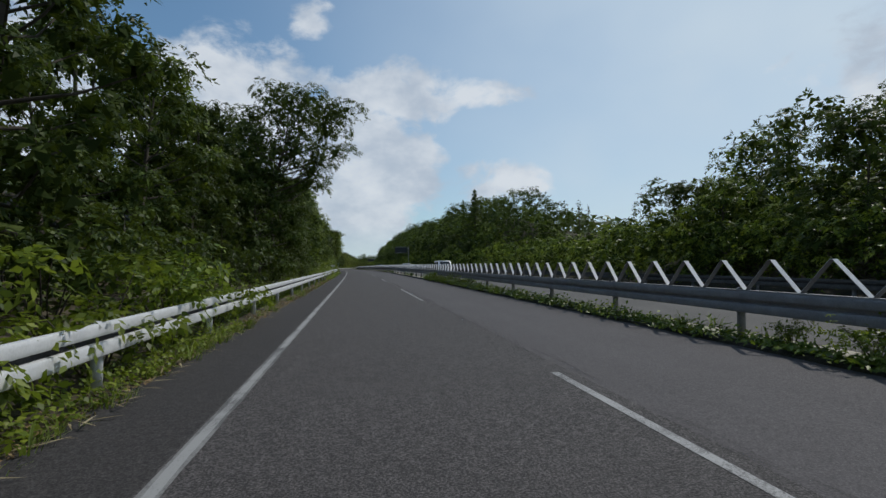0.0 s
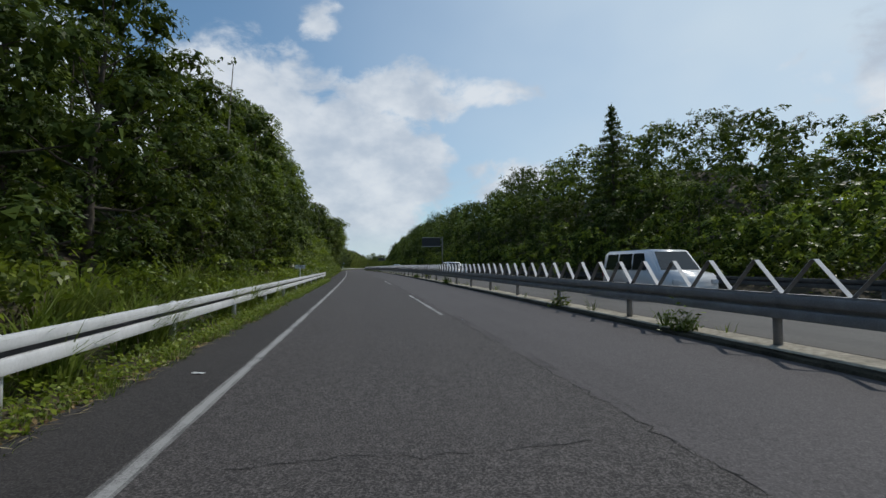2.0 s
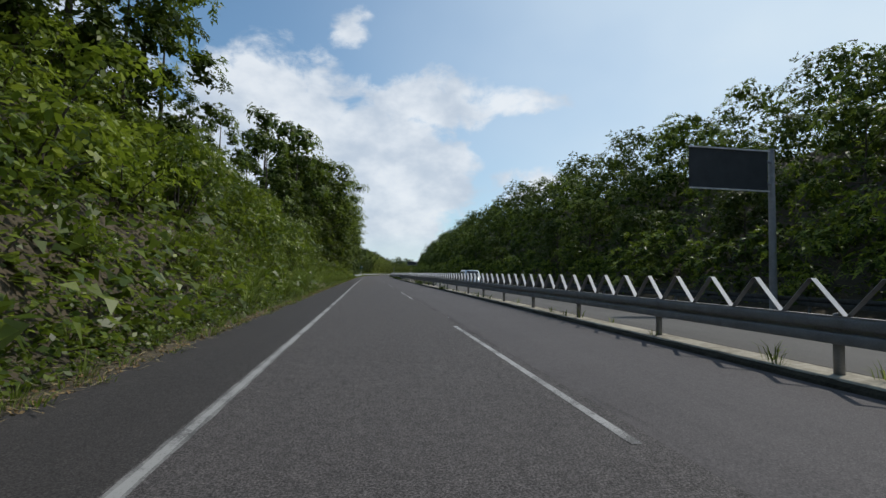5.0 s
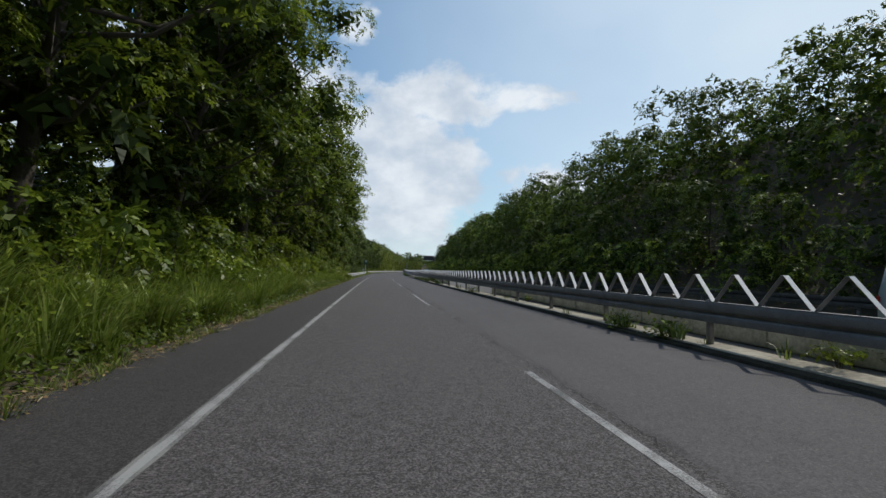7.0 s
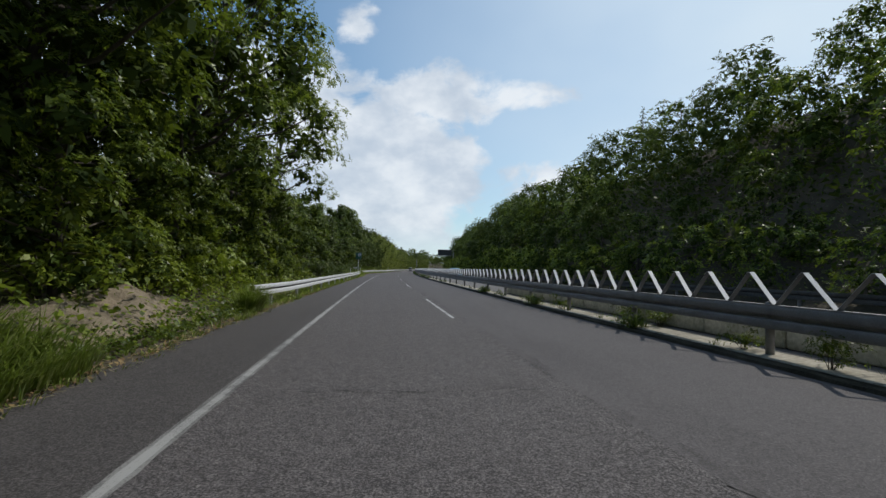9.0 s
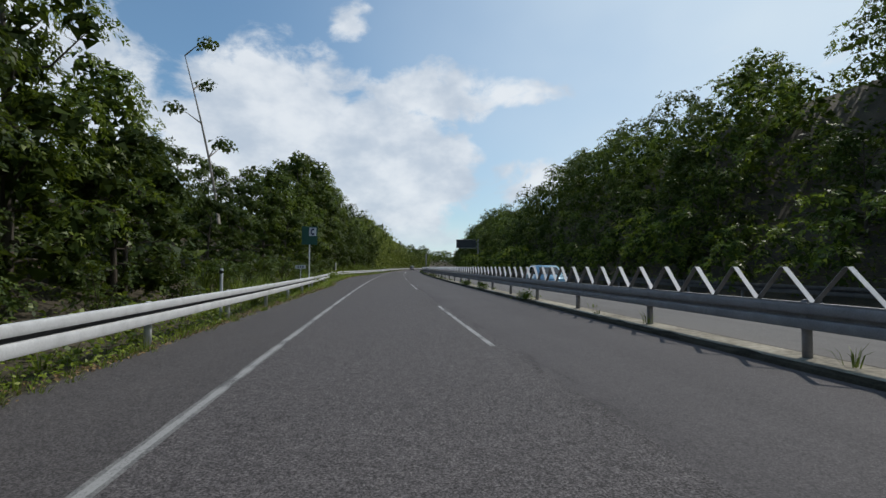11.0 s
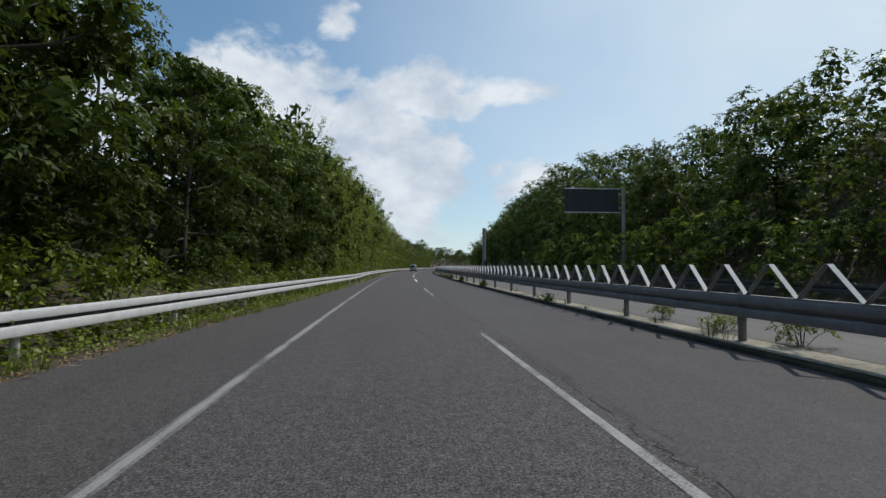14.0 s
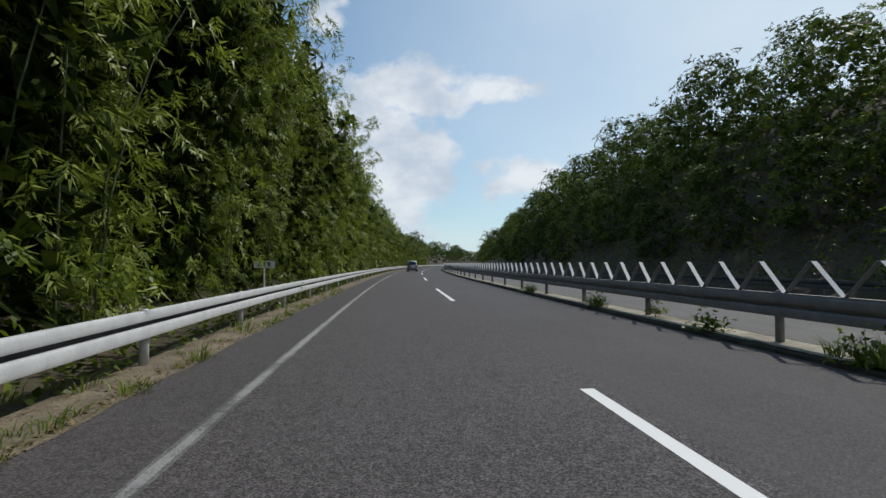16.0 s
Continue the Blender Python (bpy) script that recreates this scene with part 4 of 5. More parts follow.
while s < 640:
    for u in (23.0, 27.5, 32.0) if s < 480 else (20.0, 28.0):
        if 29 + (u - 19) * 0.8 < s < 62 + (u - 19) * 0.2 and u < 30:
            continue
        places.append((s + rng.uniform(-2.4, 2.4), u + rng.uniform(-1.4, 1.4), rng.uniform(0.8, 1.02) * (0.5 if 38 < s < 64 else 1.0 if s < 40 else 0.95 if s < 82 else 1), radians(heading(s)) + rng.uniform(-0.6, 0.6)))
    s += 6.2
for s in np.arange(560, 830, 13.0):
    for u in (-14, -30, 26, 50):
        places.append((s + rng.uniform(-4, 4), u + rng.uniform(-5, 5), rng.uniform(0.9, 1.4), turn_()))
rng.shuffle(places)
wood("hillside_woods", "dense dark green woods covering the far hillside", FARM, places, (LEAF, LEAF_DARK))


# the canopy further back, out to the fields
r_ = np.random.default_rng(77)
c = np.zeros((52000, 3))
for i in range(len(c)):
    s = r_.uniform(-60, 815)
    u = r_.uniform(-62, -20) if i % 2 else r_.uniform(36, 84)
    c[i] = at(s, u, ground_height(s, u) + 2.4 + 1.6 * noise.noise((s * 0.2, u * 0.2, 9.0)) + r_.normal(0, 0.5))
v, f = leaves(c, np.tile((0, 0, 0.8), (len(c), 1)), 1.0, r_, corners=3)
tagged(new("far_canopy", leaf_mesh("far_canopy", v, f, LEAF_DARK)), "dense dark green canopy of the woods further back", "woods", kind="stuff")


def conifer(height, spread, seed, dense=1.0, whorls=46, label="tall dark conifer standing above the woods"):
    r = np.random.default_rng(seed)
    t = thing("conifer", label, "tree", "conifers")
    lines, pts, outs = [[((0, 0, -0.3), 0.014 * height), ((0, 0, height * 0.6), 0.008 * height), ((0, 0, height), 0.01)]], [], []
    for k in range(whorls):
        f = (k + 1) / (whorls + 1)
        h = height * (0.14 + 0.85 * f)
        a, q = k * 2.4, spread * (1.02 - f) * r.uniform(0.7, 1.15) + 0.1
        tip = Vector((math.cos(a) * q, math.sin(a) * q, h - q * 0.12))
        lines.append([((0, 0, h), 0.03), (tip, 0.006)])
        n = int((14 + 90 * (1 - f)) * dense)
        w = r.uniform(0.1, 1.0, n)
        p = np.outer(1 - w, (0, 0, h)) + np.outer(w, tip) + r.normal(0, 0.1, (n, 3))
        pts.append(p)
        outs.append(np.tile((math.cos(a), math.sin(a), 0.3), (n, 1)))
    v, f = leaves(np.concatenate(pts), np.concatenate(outs), 0.1, r, long=3.4, corners=3)
    part("trunk", limb_mesh("trunk", lines, BARK), None, t)
    part("foliage", leaf_mesh("foliage", v, f, LEAF_DARK), None, t)
    return t


scatter([conifer(12.6, 3.6, 71, 2.2, 70)], [(81.5, 20.6, 1.0, 0.3), (130, 31, 0.7, 0.2)])
scatter([conifer(9.5, 2.6, 72, 0.6, 34, "airy young conifer with bare gaps between its branches")], [(63.5, 31.1, 1.0, 1.0), (58.7, 35.3, 0.72, 2.0), (70, 36, 0.7, 2.2), (252, 31, 0.75, 1.2), (258, 30, 0.8, 3.0), (376, 33, 0.8, 0.6)])


# ---- what nobody could count: weeds, grass, fallen leaves ----
def weeds(name, label, n, span, aside, size, mat, seed, high=0.35, category="undergrowth"):
    r = np.random.default_rng(seed)
    c = np.zeros((n, 3))
    for i in range(n):
        s = r.uniform(*span)
        u = aside(s, r)
        if bare(s) and shoulder(s) - 2.8 < u < shoulder(s) - 0.4 and size > 0.1 and i % 3:
            u -= 2.6
        c[i] = at(s, u, ground_height(s, u) + abs(r.normal(0, high)) + 0.02)
    v, f = leaves(c, np.tile((0.4, 0, 0.8), (n, 1)), size, r, corners=3 if size > 0.09 else 4)
    return tagged(new(name, leaf_mesh(name, v, f, mat)), label, category, kind="stuff")


def blades(name, label, tufts, mat, seed, category="grass"):
    """Arching grass: tufts of (s, u, height, blades)."""
    r = np.random.default_rng(seed)
    v, f = [], []
    for s, u, h, n in tufts:
        o = np.array(at(s, u, ground_height(s, u) - 0.03 if not 5.5 < u < 7.2 else 0.1))
        for _ in range(n):
            a = r.uniform(0, 6.28) if u > 0 else r.normal(-0.3, 1.1)
            d = np.array((math.cos(a), math.sin(a), 0))
            side = np.array((-d[1], d[0], 0)) * r.uniform(0.003, 0.008) * (1 + h)
            hh, bend = h * r.uniform(0.55, 1.1), r.uniform(0.3, 1.0)
            b = o + d * r.uniform(0, 0.16)
            k = len(v)
            for q, w in ((0, 1.0), (0.55, 0.85), (1.0, 0.1)):
                p = b + d * hh * bend * q**1.9 + np.array((0, 0, hh * (q - 0.42 * bend * q**2.6)))
                v += [p - side * w, p + side * w]
            f += [(k, k + 1, k + 3, k + 2), (k + 2, k + 3, k + 5, k + 4)]
    return tagged(new(name, leaf_mesh(name, np.array(v), np.array(f), mat)), label, category, kind="stuff")


weeds("undergrowth", "dense green weeds and vines covering the verge", 52000, (-12, 440), lambda s, r: shoulder(s) - 0.6 - abs(r.normal(0, 1.4)), 0.08, LEAF, 51, 0.22)
weeds("vines", "bright green climbing vines over the verge", 24000, (38, 350), lambda s, r: shoulder(s) - (0.85 if s < 238 or s > 300 else 14.0) - abs(r.normal(0, 1.8)), 0.085, LEAF_BRIGHT, 52, 0.4)
weeds("bank_plants", "green shrubs and vines covering the cut bank", 22000, (78, 150), lambda s, r: shoulder(s) - r.uniform(0.6, 11), 0.2, LEAF, 53, 0.45)
weeds("slope_plants", "green shrubs covering the foot of the far slope", 72000, (0, 420), lambda s, r: 16.9 + abs(r.normal(0, 4.5)), 0.1, LEAF, 55, 0.45)
weeds("hill_plants", "dark green undergrowth covering the wooded hill", 60000, (62, 480), lambda s, r: r.uniform(19, 35), 0.24, LEAF_DARK, 60, 0.7)
weeds("wood_floor_plants", "dark green plants on the floor of the wood", 26000, (-12, 520), lambda s, r: shoulder(s) - r.uniform(3.0, 13.0), 0.4, LEAF_DARK, 56, 0.6)
weeds("rail_weeds", "low green weeds growing under the guard rail", 26000, (-8, 92), lambda s, r: shoulder(s) - (0.6 if 11 < s < 46 else 0.02) - abs(r.normal(0, 0.4)), 0.042, LEAF_BRIGHT, 57, 0.11)
weeds("bay_weeds", "low green weeds along the guard rail", 20000, (222, 349), lambda s, r: shoulder(s) - (0.14 if s < 262 else 0.36) - abs(r.normal(0, 0.5)), 0.045, LEAF_BRIGHT, 58, 0.1)
weeds("verge_weeds", "low green weeds along the edge of the asphalt", 30000, (94, 222), lambda s, r: shoulder(s) - 0.34 - abs(r.normal(0, 0.6)), 0.06, LEAF, 59, 0.14)
weeds("leaf_litter", "brown fallen leaves along the road's edge", 44000, (-5, 385), lambda s, r: shoulder(s) + 0.2 - abs(r.normal(0, 0.34)), 0.036, LITTER, 54, 0.012, "leaf litter")
STRAW = leaf_stuff("dry_stalks", (0.16, 0.12, 0.06), (0.3, 0.24, 0.13), (0.46, 0.39, 0.24), 0.8, 0.1)
r_ = np.random.default_rng(66)
c = np.zeros((5200, 3))
for i in range(len(c)):
    s = r_.choice((r_.uniform(94, 222), r_.uniform(94, 222), r_.uniform(262, 345), r_.uniform(-5, 60)))
    u = shoulder(s) + 0.16 - abs(r_.normal(0, 0.4))
    c[i] = at(s, u, max(0, ground_height(s, u)) + abs(r_.normal(0, 0.03)) + 0.015)
v, f = leaves(c, np.tile((0.05, 0, 1.2), (len(c), 1)), 0.016, r_, long=16, droop=0.0, jitter=0.12)
tagged(new("dry_stalks", leaf_mesh("dry_stalks", v, f, STRAW)), "pale dry stalks fallen along the road's edge", "litter", kind="stuff")
r_ = np.random.default_rng(61)
tufts = [(s, shoulder(s) - abs(r_.normal(0.5, 0.5)), r_.uniform(0.15, 0.45), 24) for s in r_.uniform(-8, 385, 620)]
tufts += [(s, shoulder(s) - r_.uniform(0.65, 2.6), r_.uniform(0.7, 1.5), 56) for s in np.concatenate([r_.uniform(40, 66, 90), r_.uniform(128, 216, 190), r_.uniform(164, 186, 130), r_.uniform(262, 284, 20)]) if not bare(s)]
tufts += [(s, shoulder(s) + 0.02 - abs(r_.normal(0, 0.25)), r_.uniform(0.1, 0.28), 18) for s in np.concatenate([r_.uniform(-4, 12, 90), r_.uniform(46, 92, 620), r_.uniform(94, 222, 420), r_.uniform(222, 300, 260), r_.uniform(325, 385, 180)])]
tufts += [(s, shoulder(s) - q, h, 60) for s in np.arange(207.6, 211.4, 0.28) for q, h in ((0.35, 0.75), (0.8, 1.0), (1.4, 1.1))]
tufts += [(219 + 0.2 * (k % 4), shoulder(219) - 0.35 - 0.16 * (k // 4), 1.0, 60) for k in range(12)]
blades("verge_grass", "long arching green grass on the verge", tufts, GRASS, 62)


# sandy banks where the verge is bare
SAND = simple("sandy_soil", (0.06, 0.048, 0.03), (0.29, 0.235, 0.165), 0.95, 0, 2.2, 0.05)
for s0, s1 in ((148.5, 157.5), (187, 193.5), (211.5, 218.5)):
    v, f, n, w = [], [], 48, 20
    for i in range(n + 1):
        for j in range(w + 1):
            s, d = s0 + (s1 - s0) * i / n, (0.5 + 0.85 * j / w if s1 < 160 else 0.8 + 2.4 * j / w)
            u = shoulder(s) - d
            h = math.sin(math.pi * i / n) ** 0.5 * math.sin(math.pi * min(1, j / w + 0.12)) * ((0.24 if s1 < 160 else 0.42) + 0.3 * noise.noise((s * 0.8, d * 1.1, 3.0)) + 0.12 * noise.noise((s * 2.6, d * 2.9, 7.0)))
            v.append(at(s, u, ground_height(s, u) - 0.05 + max(0, h)))
    for i in range(n):
        for j in range(w):
            a = i * (w + 1) + j
            f.append((a, a + w + 1, a + w + 2, a + 1))
    tagged(new("sandy_bank", mesh_from("sandy_bank", v, f, SAND, True)), "bare sandy earth bank beside the road", "earth bank", kind="structure")

# a strip of dry sandy ground under the last rail
v, f, SS = [], [], np.arange(344, 470, 0.4)
for s in SS:
    w = min(1.0, (s - 344) / 8)
    e = shoulder(s) + 0.02 + 0.07 * noise.noise((s * 1.3, 0.0, 4.0))
    v += [at(s, e - 0.9 * w - 0.05, -0.005), at(s, e - 0.45 * w - 0.03, 0.022 + 0.015 * noise.noise((s * 2.0, 3.0, 1.0))), at(s, e, 0.006)]
for i in range(len(SS) - 1):
    for j in range(2):
        a = i * 3 + j
        f.append((a, a + 1, a + 4, a + 3))
tagged(new("verge_strip", mesh_from("verge_strip", v, f, SAND, True)), "strip of dry sandy ground under the guard rail", "verge", kind="structure")
blades("dry_grass", "short yellowed grass along the dry verge", [(s, shoulder(s) - abs(r_.normal(0.1, 0.3)), r_.uniform(0.05, 0.13), 14) for s in r_.uniform(346, 400, 420)], STRAW, 67)

# ---- median weeds ----
tufts = []
for s in r_.uniform(-2, 340, 150):
    tufts.append((s, 5.62 + abs(r_.normal(0, 0.3)), r_.uniform(0.12, 0.4), 14))
blades("median_grass", "tufts of weeds growing from the median's cracks", tufts, GRASS, 63)


def median_plants(spans, n, seed):
    r = np.random.default_rng(seed)
    c = []
    for s0, s1, u0, h in spans:
        for _ in range(n):
            s, u = r.uniform(s0, s1), u0 + r.normal(0, 0.17)
            c.append(at(s, u, 0.07 + abs(r.normal(0, h))))
    v, f = leaves(np.array([tuple(p) for p in c]), np.tile((-0.4, 0, 0.8), (len(c), 1)), 0.05, r, long=2.2)
    return tagged(new("median_weeds", leaf_mesh("median_weeds", v, f, LEAF)), "green creeping weeds spilling over the median kerb", "weeds", kind="stuff")


spans = [(4 + k * 0.75, 5.4 + k * 0.75, 5.56 + 0.1 * (k % 4), 0.05 + 0.06 * (k % 4 == 0) + 0.003 * k) for k in range(50)]
spans += [(s, s + 0.5, 5.75, 0.17) for s in (53, 58.5, 77, 93, 152, 168.3, 170, 188, 205, 215, 222, 231, 268, 277, 283, 301, 310, 318, 333, 346, 357, 366, 369, 374, 381)]
median_plants(spans, 210, 64)
blades("median_tufts", "grassy weed tufts standing by the median posts", [(s + 0.3 * k, 5.7 + 0.1 * (k % 2), 0.42, 30) for s in (53, 77, 93, 168, 170, 205, 215, 222, 231, 268, 283, 318, 346, 357, 366, 374, 381) for k in range(3)], GRASS, 65)


# low concrete blocks on the median, behind the posts
bm = bmesh.new()
box(bm, (-0.12, -0.97, 0), (0.12, 0.97, 0.36), 0.02)
BLOCK = bpy.data.meshes.new("concrete_block")
bm.to_mesh(BLOCK)
bm.free()
BLOCK.materials.append(simple("pale_concrete", (0.26, 0.26, 0.18), (0.72, 0.7, 0.58), 0.92, 0, 1.3, 0.006))
for k, s in enumerate(np.arange(164.0, 230.0, 1.96)):
    if 164 <= s < 187 or 204 < s < 230:
        ob = tagged(new("concrete_block", BLOCK), "pale stained concrete block standing on the median", "concrete block", "median blocks")
        ob.matrix_basis = on(s, 6.72 + 0.02 * math.sin(k * 5), 0.105, math.sin(k * 3))


# ---- cracks in the asphalt ----
CRACK = simple("crack_dark", (0.012, 0.012, 0.012), (0.03, 0.028, 0.027), 1.0, 0, 4.0)


def crack(points, width, seed):
    r = np.random.default_rng(seed)
    v, f = [], []
    for (s0, u0), (s1, u1) in zip(points, points[1:]):
        n = max(2, int(math.hypot(s1 - s0, u1 - u0) / 0.09))
        for i in range(n):
            q = i / n
            s, u = s0 + (s1 - s0) * q + r.normal(0, 0.03), u0 + (u1 - u0) * q + r.normal(0, 0.034)
            w = width * r.uniform(0.05, 1.0)
            along = abs(s1 - s0) > abs(u1 - u0)
            v += [at(s, u - w, 0.003), at(s, u + w, 0.003)] if along else [at(s - w, u, 0.003), at(s + w, u, 0.003)]
    for k in range(0, len(v) - 2, 2):
        f.append((k, k + 1, k + 3, k + 2))
    tagged(new("road_crack", mesh_from("road_crack", v, f, CRACK)), kind="structure")


crack([(82.5, 1.38), (85, 1.32), (88, 1.42), (91, 0.9), (93, 1.1)], 0.03, 1)
crack([(83, -0.62), (86, -0.5), (89, -0.66), (92, -0.5)], 0.014, 2)
crack([(91.5, -0.4), (91, 0.5), (91.3, 1.6)], 0.014, 3)
crack([(270.4, 0.75), (269.2, 1.3), (268.2, 1.9), (266.2, 1.92), (264.5, 2.05)], 0.034, 4)
crack([(266.4, 2.9), (265.5, 3.4), (264.6, 3.7), (264, 4.6)], 0.034, 5)
crack([(311.5, 1.25), (309.9, 1.28), (309.6, 1.5), (308.6, 1.7)], 0.03, 6)
crack([(277.5, -0.2), (277.3, 0.4), (277.6, 0.9)], 0.014, 7)
crack([(210.2, -0.7), (210.0, 0.3), (210.3, 1.2), (210.0, 1.9)], 0.012, 8)
crack([(154.5, -0.6), (154.2, 0.1), (154.6, 0.6)], 0.012, 9)
net = np.random.default_rng(8)
for k in range(34):
    s, u = 80.0 + k * 0.5, net.uniform(-1.1, 0.9)
    crack([(s, u), (s + net.uniform(-0.5, 0.5), u + 0.6), (s + net.uniform(-0.7, 0.7), u + net.uniform(0.7, 1.1))], 0.009, 300 + k)
for k in range(4):
    u = (-0.75, -0.1, 0.5, 0.95)[k]
    crack([(81 + 1.6 * i + net.uniform(-0.6, 0.6), u + net.normal(0, 0.2)) for i in range(5 + 2 * (k % 3))], 0.009, 130 + k)
for k, s in enumerate(range(-6, 345, 13)):
    if k % 3 != 2:
        crack([(s + 2 * i, 2.2 + 0.02 * math.sin(s + 2.3 * i)) for i in range(3 + k % 3)], 0.009, 40 + k)
# a patchy dark band of old tar along the joint between the lanes
TAR, tn, tl, tb = material("tar_stain", 0.8, 0, 0.4)
tb.inputs["Base Color"].default_value = (0.022, 0.02, 0.02, 1)
blot = noise_node(tn, tl, 1.6, 6, 0.75, stretch=(2.2, 0.35, 1))
tl.new(ramp(tn, tl, blot, ((0.47, (0, 0, 0)), (0.76, (0.42, 0.42, 0.42)))), tb.inputs["Alpha"])
verts, faces = [], []
KS = np.arange(-10, 345, 0.5)
for s in KS:
    w = rag.normal(0, 0.02, 2)
    verts += [at(s, 2.13 + w[0], 0.002), at(s, 2.36 + w[1], 0.002)]
for k in range(0, len(verts) - 2, 2):
    faces.append((k, k + 1, k + 3, k + 2))
tagged(new("tar_band", mesh_from("tar_band", verts, faces, TAR)), kind="structure")
for k, s in enumerate((34, 62, 118, 197, 236, 331)):
    crack([(s, 1.5), (s + 3, 1.6), (s + 7, 1.48), (s + 10, 1.62)], 0.006, 20 + k)
# joints across the lane
for k, s in enumerate((20, 48.5, 121, 174.3, 189.5, 210.1, 240, 298)):
    crack([(s, -1.1 + 0.2 * (k % 3)), (s + 0.1, -0.2), (s - 0.05, 0.8), (s + 0.08, 1.7)], 0.009, 220 + k)

# scraps of paper on the shoulder
PAPER = simple("paper", (0.45, 0.46, 0.46), (0.7, 0.71, 0.7), 0.9, 0, 20.0)
for k, (s, u, turn) in enumerate(((51.5, -2.0, 70), (208.0, -2.35, 60))):
    r = np.random.default_rng(90 + k)
    bm = bmesh.new()
    bmesh.ops.create_grid(bm, x_segments=5, y_segments=3, size=0.5)
    for v in bm.verts:
        v.co = Vector((v.co.x * 0.07 + r.normal(0, 0.004), v.co.y * 0.17 + r.normal(0, 0.004), 0.008 + abs(r.normal(0, 0.005))))
    bmesh.ops.solidify(bm, geom=bm.faces[:], thickness=0.002)
    me = bpy.data.meshes.new("paper_scrap")
    bm.to_mesh(me)
    bm.free()
    me.materials.append(PAPER)
    ob = tagged(new("paper_scrap", me), "crumpled white paper scrap lying on the shoulder", "litter", "paper scraps")
    ob.matrix_basis = on(s, u, 0.0, turn)

# ---- signs and posts ----
SIGN_GREY = simple("sign_back_grey", (0.025, 0.028, 0.03), (0.05, 0.054, 0.058), 0.6, 0.2, 2.0)
SIGN_WHITE = simple("sign_white", (0.6, 0.62, 0.63), (0.74, 0.75, 0.76), 0.5, 0, 3.0)
SIGN_GREEN = simple("sign_green", (0.01, 0.07, 0.05), (0.02, 0.1, 0.07), 0.5, 0, 3.0)
SIGN_BLUE = simple("sign_ink", (0.015, 0.025, 0.07), (0.02, 0.03, 0.09), 0.6, 0, 3.0)


def small_sign(s, u, text="", turn=0.0):
    """A rounded plate on a thin post."""
    m = on(s, u, ground_height(s, u), turn)
    t = thing("distance_sign", "small white distance sign plate on a thin post", "road sign", "distance signs", m)
    bm = bmesh.new()
    tube(bm, (0, 0.02, -0.1), (0, 0.02, 1.3), 0.022)
    part("post", bm, SIGN_WHITE, t)
    bm = bmesh.new()
    box(bm, (-0.28, 0, 1.16), (0.28, 0.018, 1.36), 0.008)
    plate = part("plate", bm, SIGN_WHITE, t)
    if text:
        cu = bpy.data.curves.new("digits", "FONT")
        cu.body, cu.size, cu.extrude, cu.align_x, cu.align_y = text, 0.22, 0.002, "CENTER", "CENTER"
        tmp = new("digits_curve", cu)
        me = bpy.data.meshes.new_from_object(tmp.evaluated_get(bpy.context.evaluated_depsgraph_get()))
        bpy.data.objects.remove(tmp)
        me.transform(Matrix.Translation((0, -0.003, 1.26)) @ Matrix.Rotation(radians(90), 4, "X"))
        me.materials.clear()
        me.materials.append(SIGN_BLUE)
        digits = new("digits", me)
        digits.parent = plate
    else:
        for k in (-0.13, 0.0, 0.13):
            bm = bmesh.new()
            box(bm, (k - 0.03, -0.004, 1.2), (k + 0.03, 0.001, 1.32))
            part("bar", bm, SIGN_BLUE, plate)
    return t


small_sign(73.7, -3.45, "143")
small_sign(276.5, -4.4)
small_sign(374.6, -3.62)

m = on(276.8, -4.0, 0)
phone_sign = thing("telephone_sign", "dark green roadside sign with a white telephone panel", "road sign", "", m)
bm = bmesh.new()
tube(bm, (0, 0.04, -0.1), (0, 0.04, 3.4), 0.035)
part("post", bm, SIGN_WHITE, phone_sign)
bm = bmesh.new()
box(bm, (-0.42, 0, 2.5), (0.42, 0.03, 3.5), 0.01)
board = part("board", bm, SIGN_GREEN, phone_sign)
bm = bmesh.new()
box(bm, (-0.02, -0.006, 2.98), (0.36, 0.002, 3.44))
panel = part("panel", bm, SIGN_WHITE, board, "white panel")
bm = bmesh.new()
for z in (3.08, 3.34):
    box(bm, (0.12, -0.012, z - 0.05), (0.26, -0.004, z + 0.05), 0.003)
box(bm, (0.06, -0.012, 3.08), (0.13, -0.004, 3.34), 0.003)
part("handset_mark", bm, SIGN_BLUE, panel)

m = on(306.4, -6.2, 0)
box_post = thing("roadside_cabinet", "grey roadside equipment cabinet with a white edge", "cabinet", "", m)
bm = bmesh.new()
box(bm, (-0.2, -0.12, 0.5), (0.13, 0.14, 1.72), 0.015)
body_ = part("body", bm, SIGN_GREY, box_post)
bm = bmesh.new()
box(bm, (0.132, -0.14, 0.45), (0.19, 0.16, 1.76), 0.01)
part("side_panel", bm, SIGN_WHITE, box_post, "white side panel")
bm = bmesh.new()
box(bm, (-0.2, -0.14, 1.722), (0.13, 0.16, 1.76), 0.008)
part("lid", bm, SIGN_WHITE, box_post, "white lid")
bm = bmesh.new()
box(bm, (-0.05, -0.05, -0.1), (0.06, 0.06, 0.5), 0.005)
part("stand", bm, SIGN_GREY, box_post)

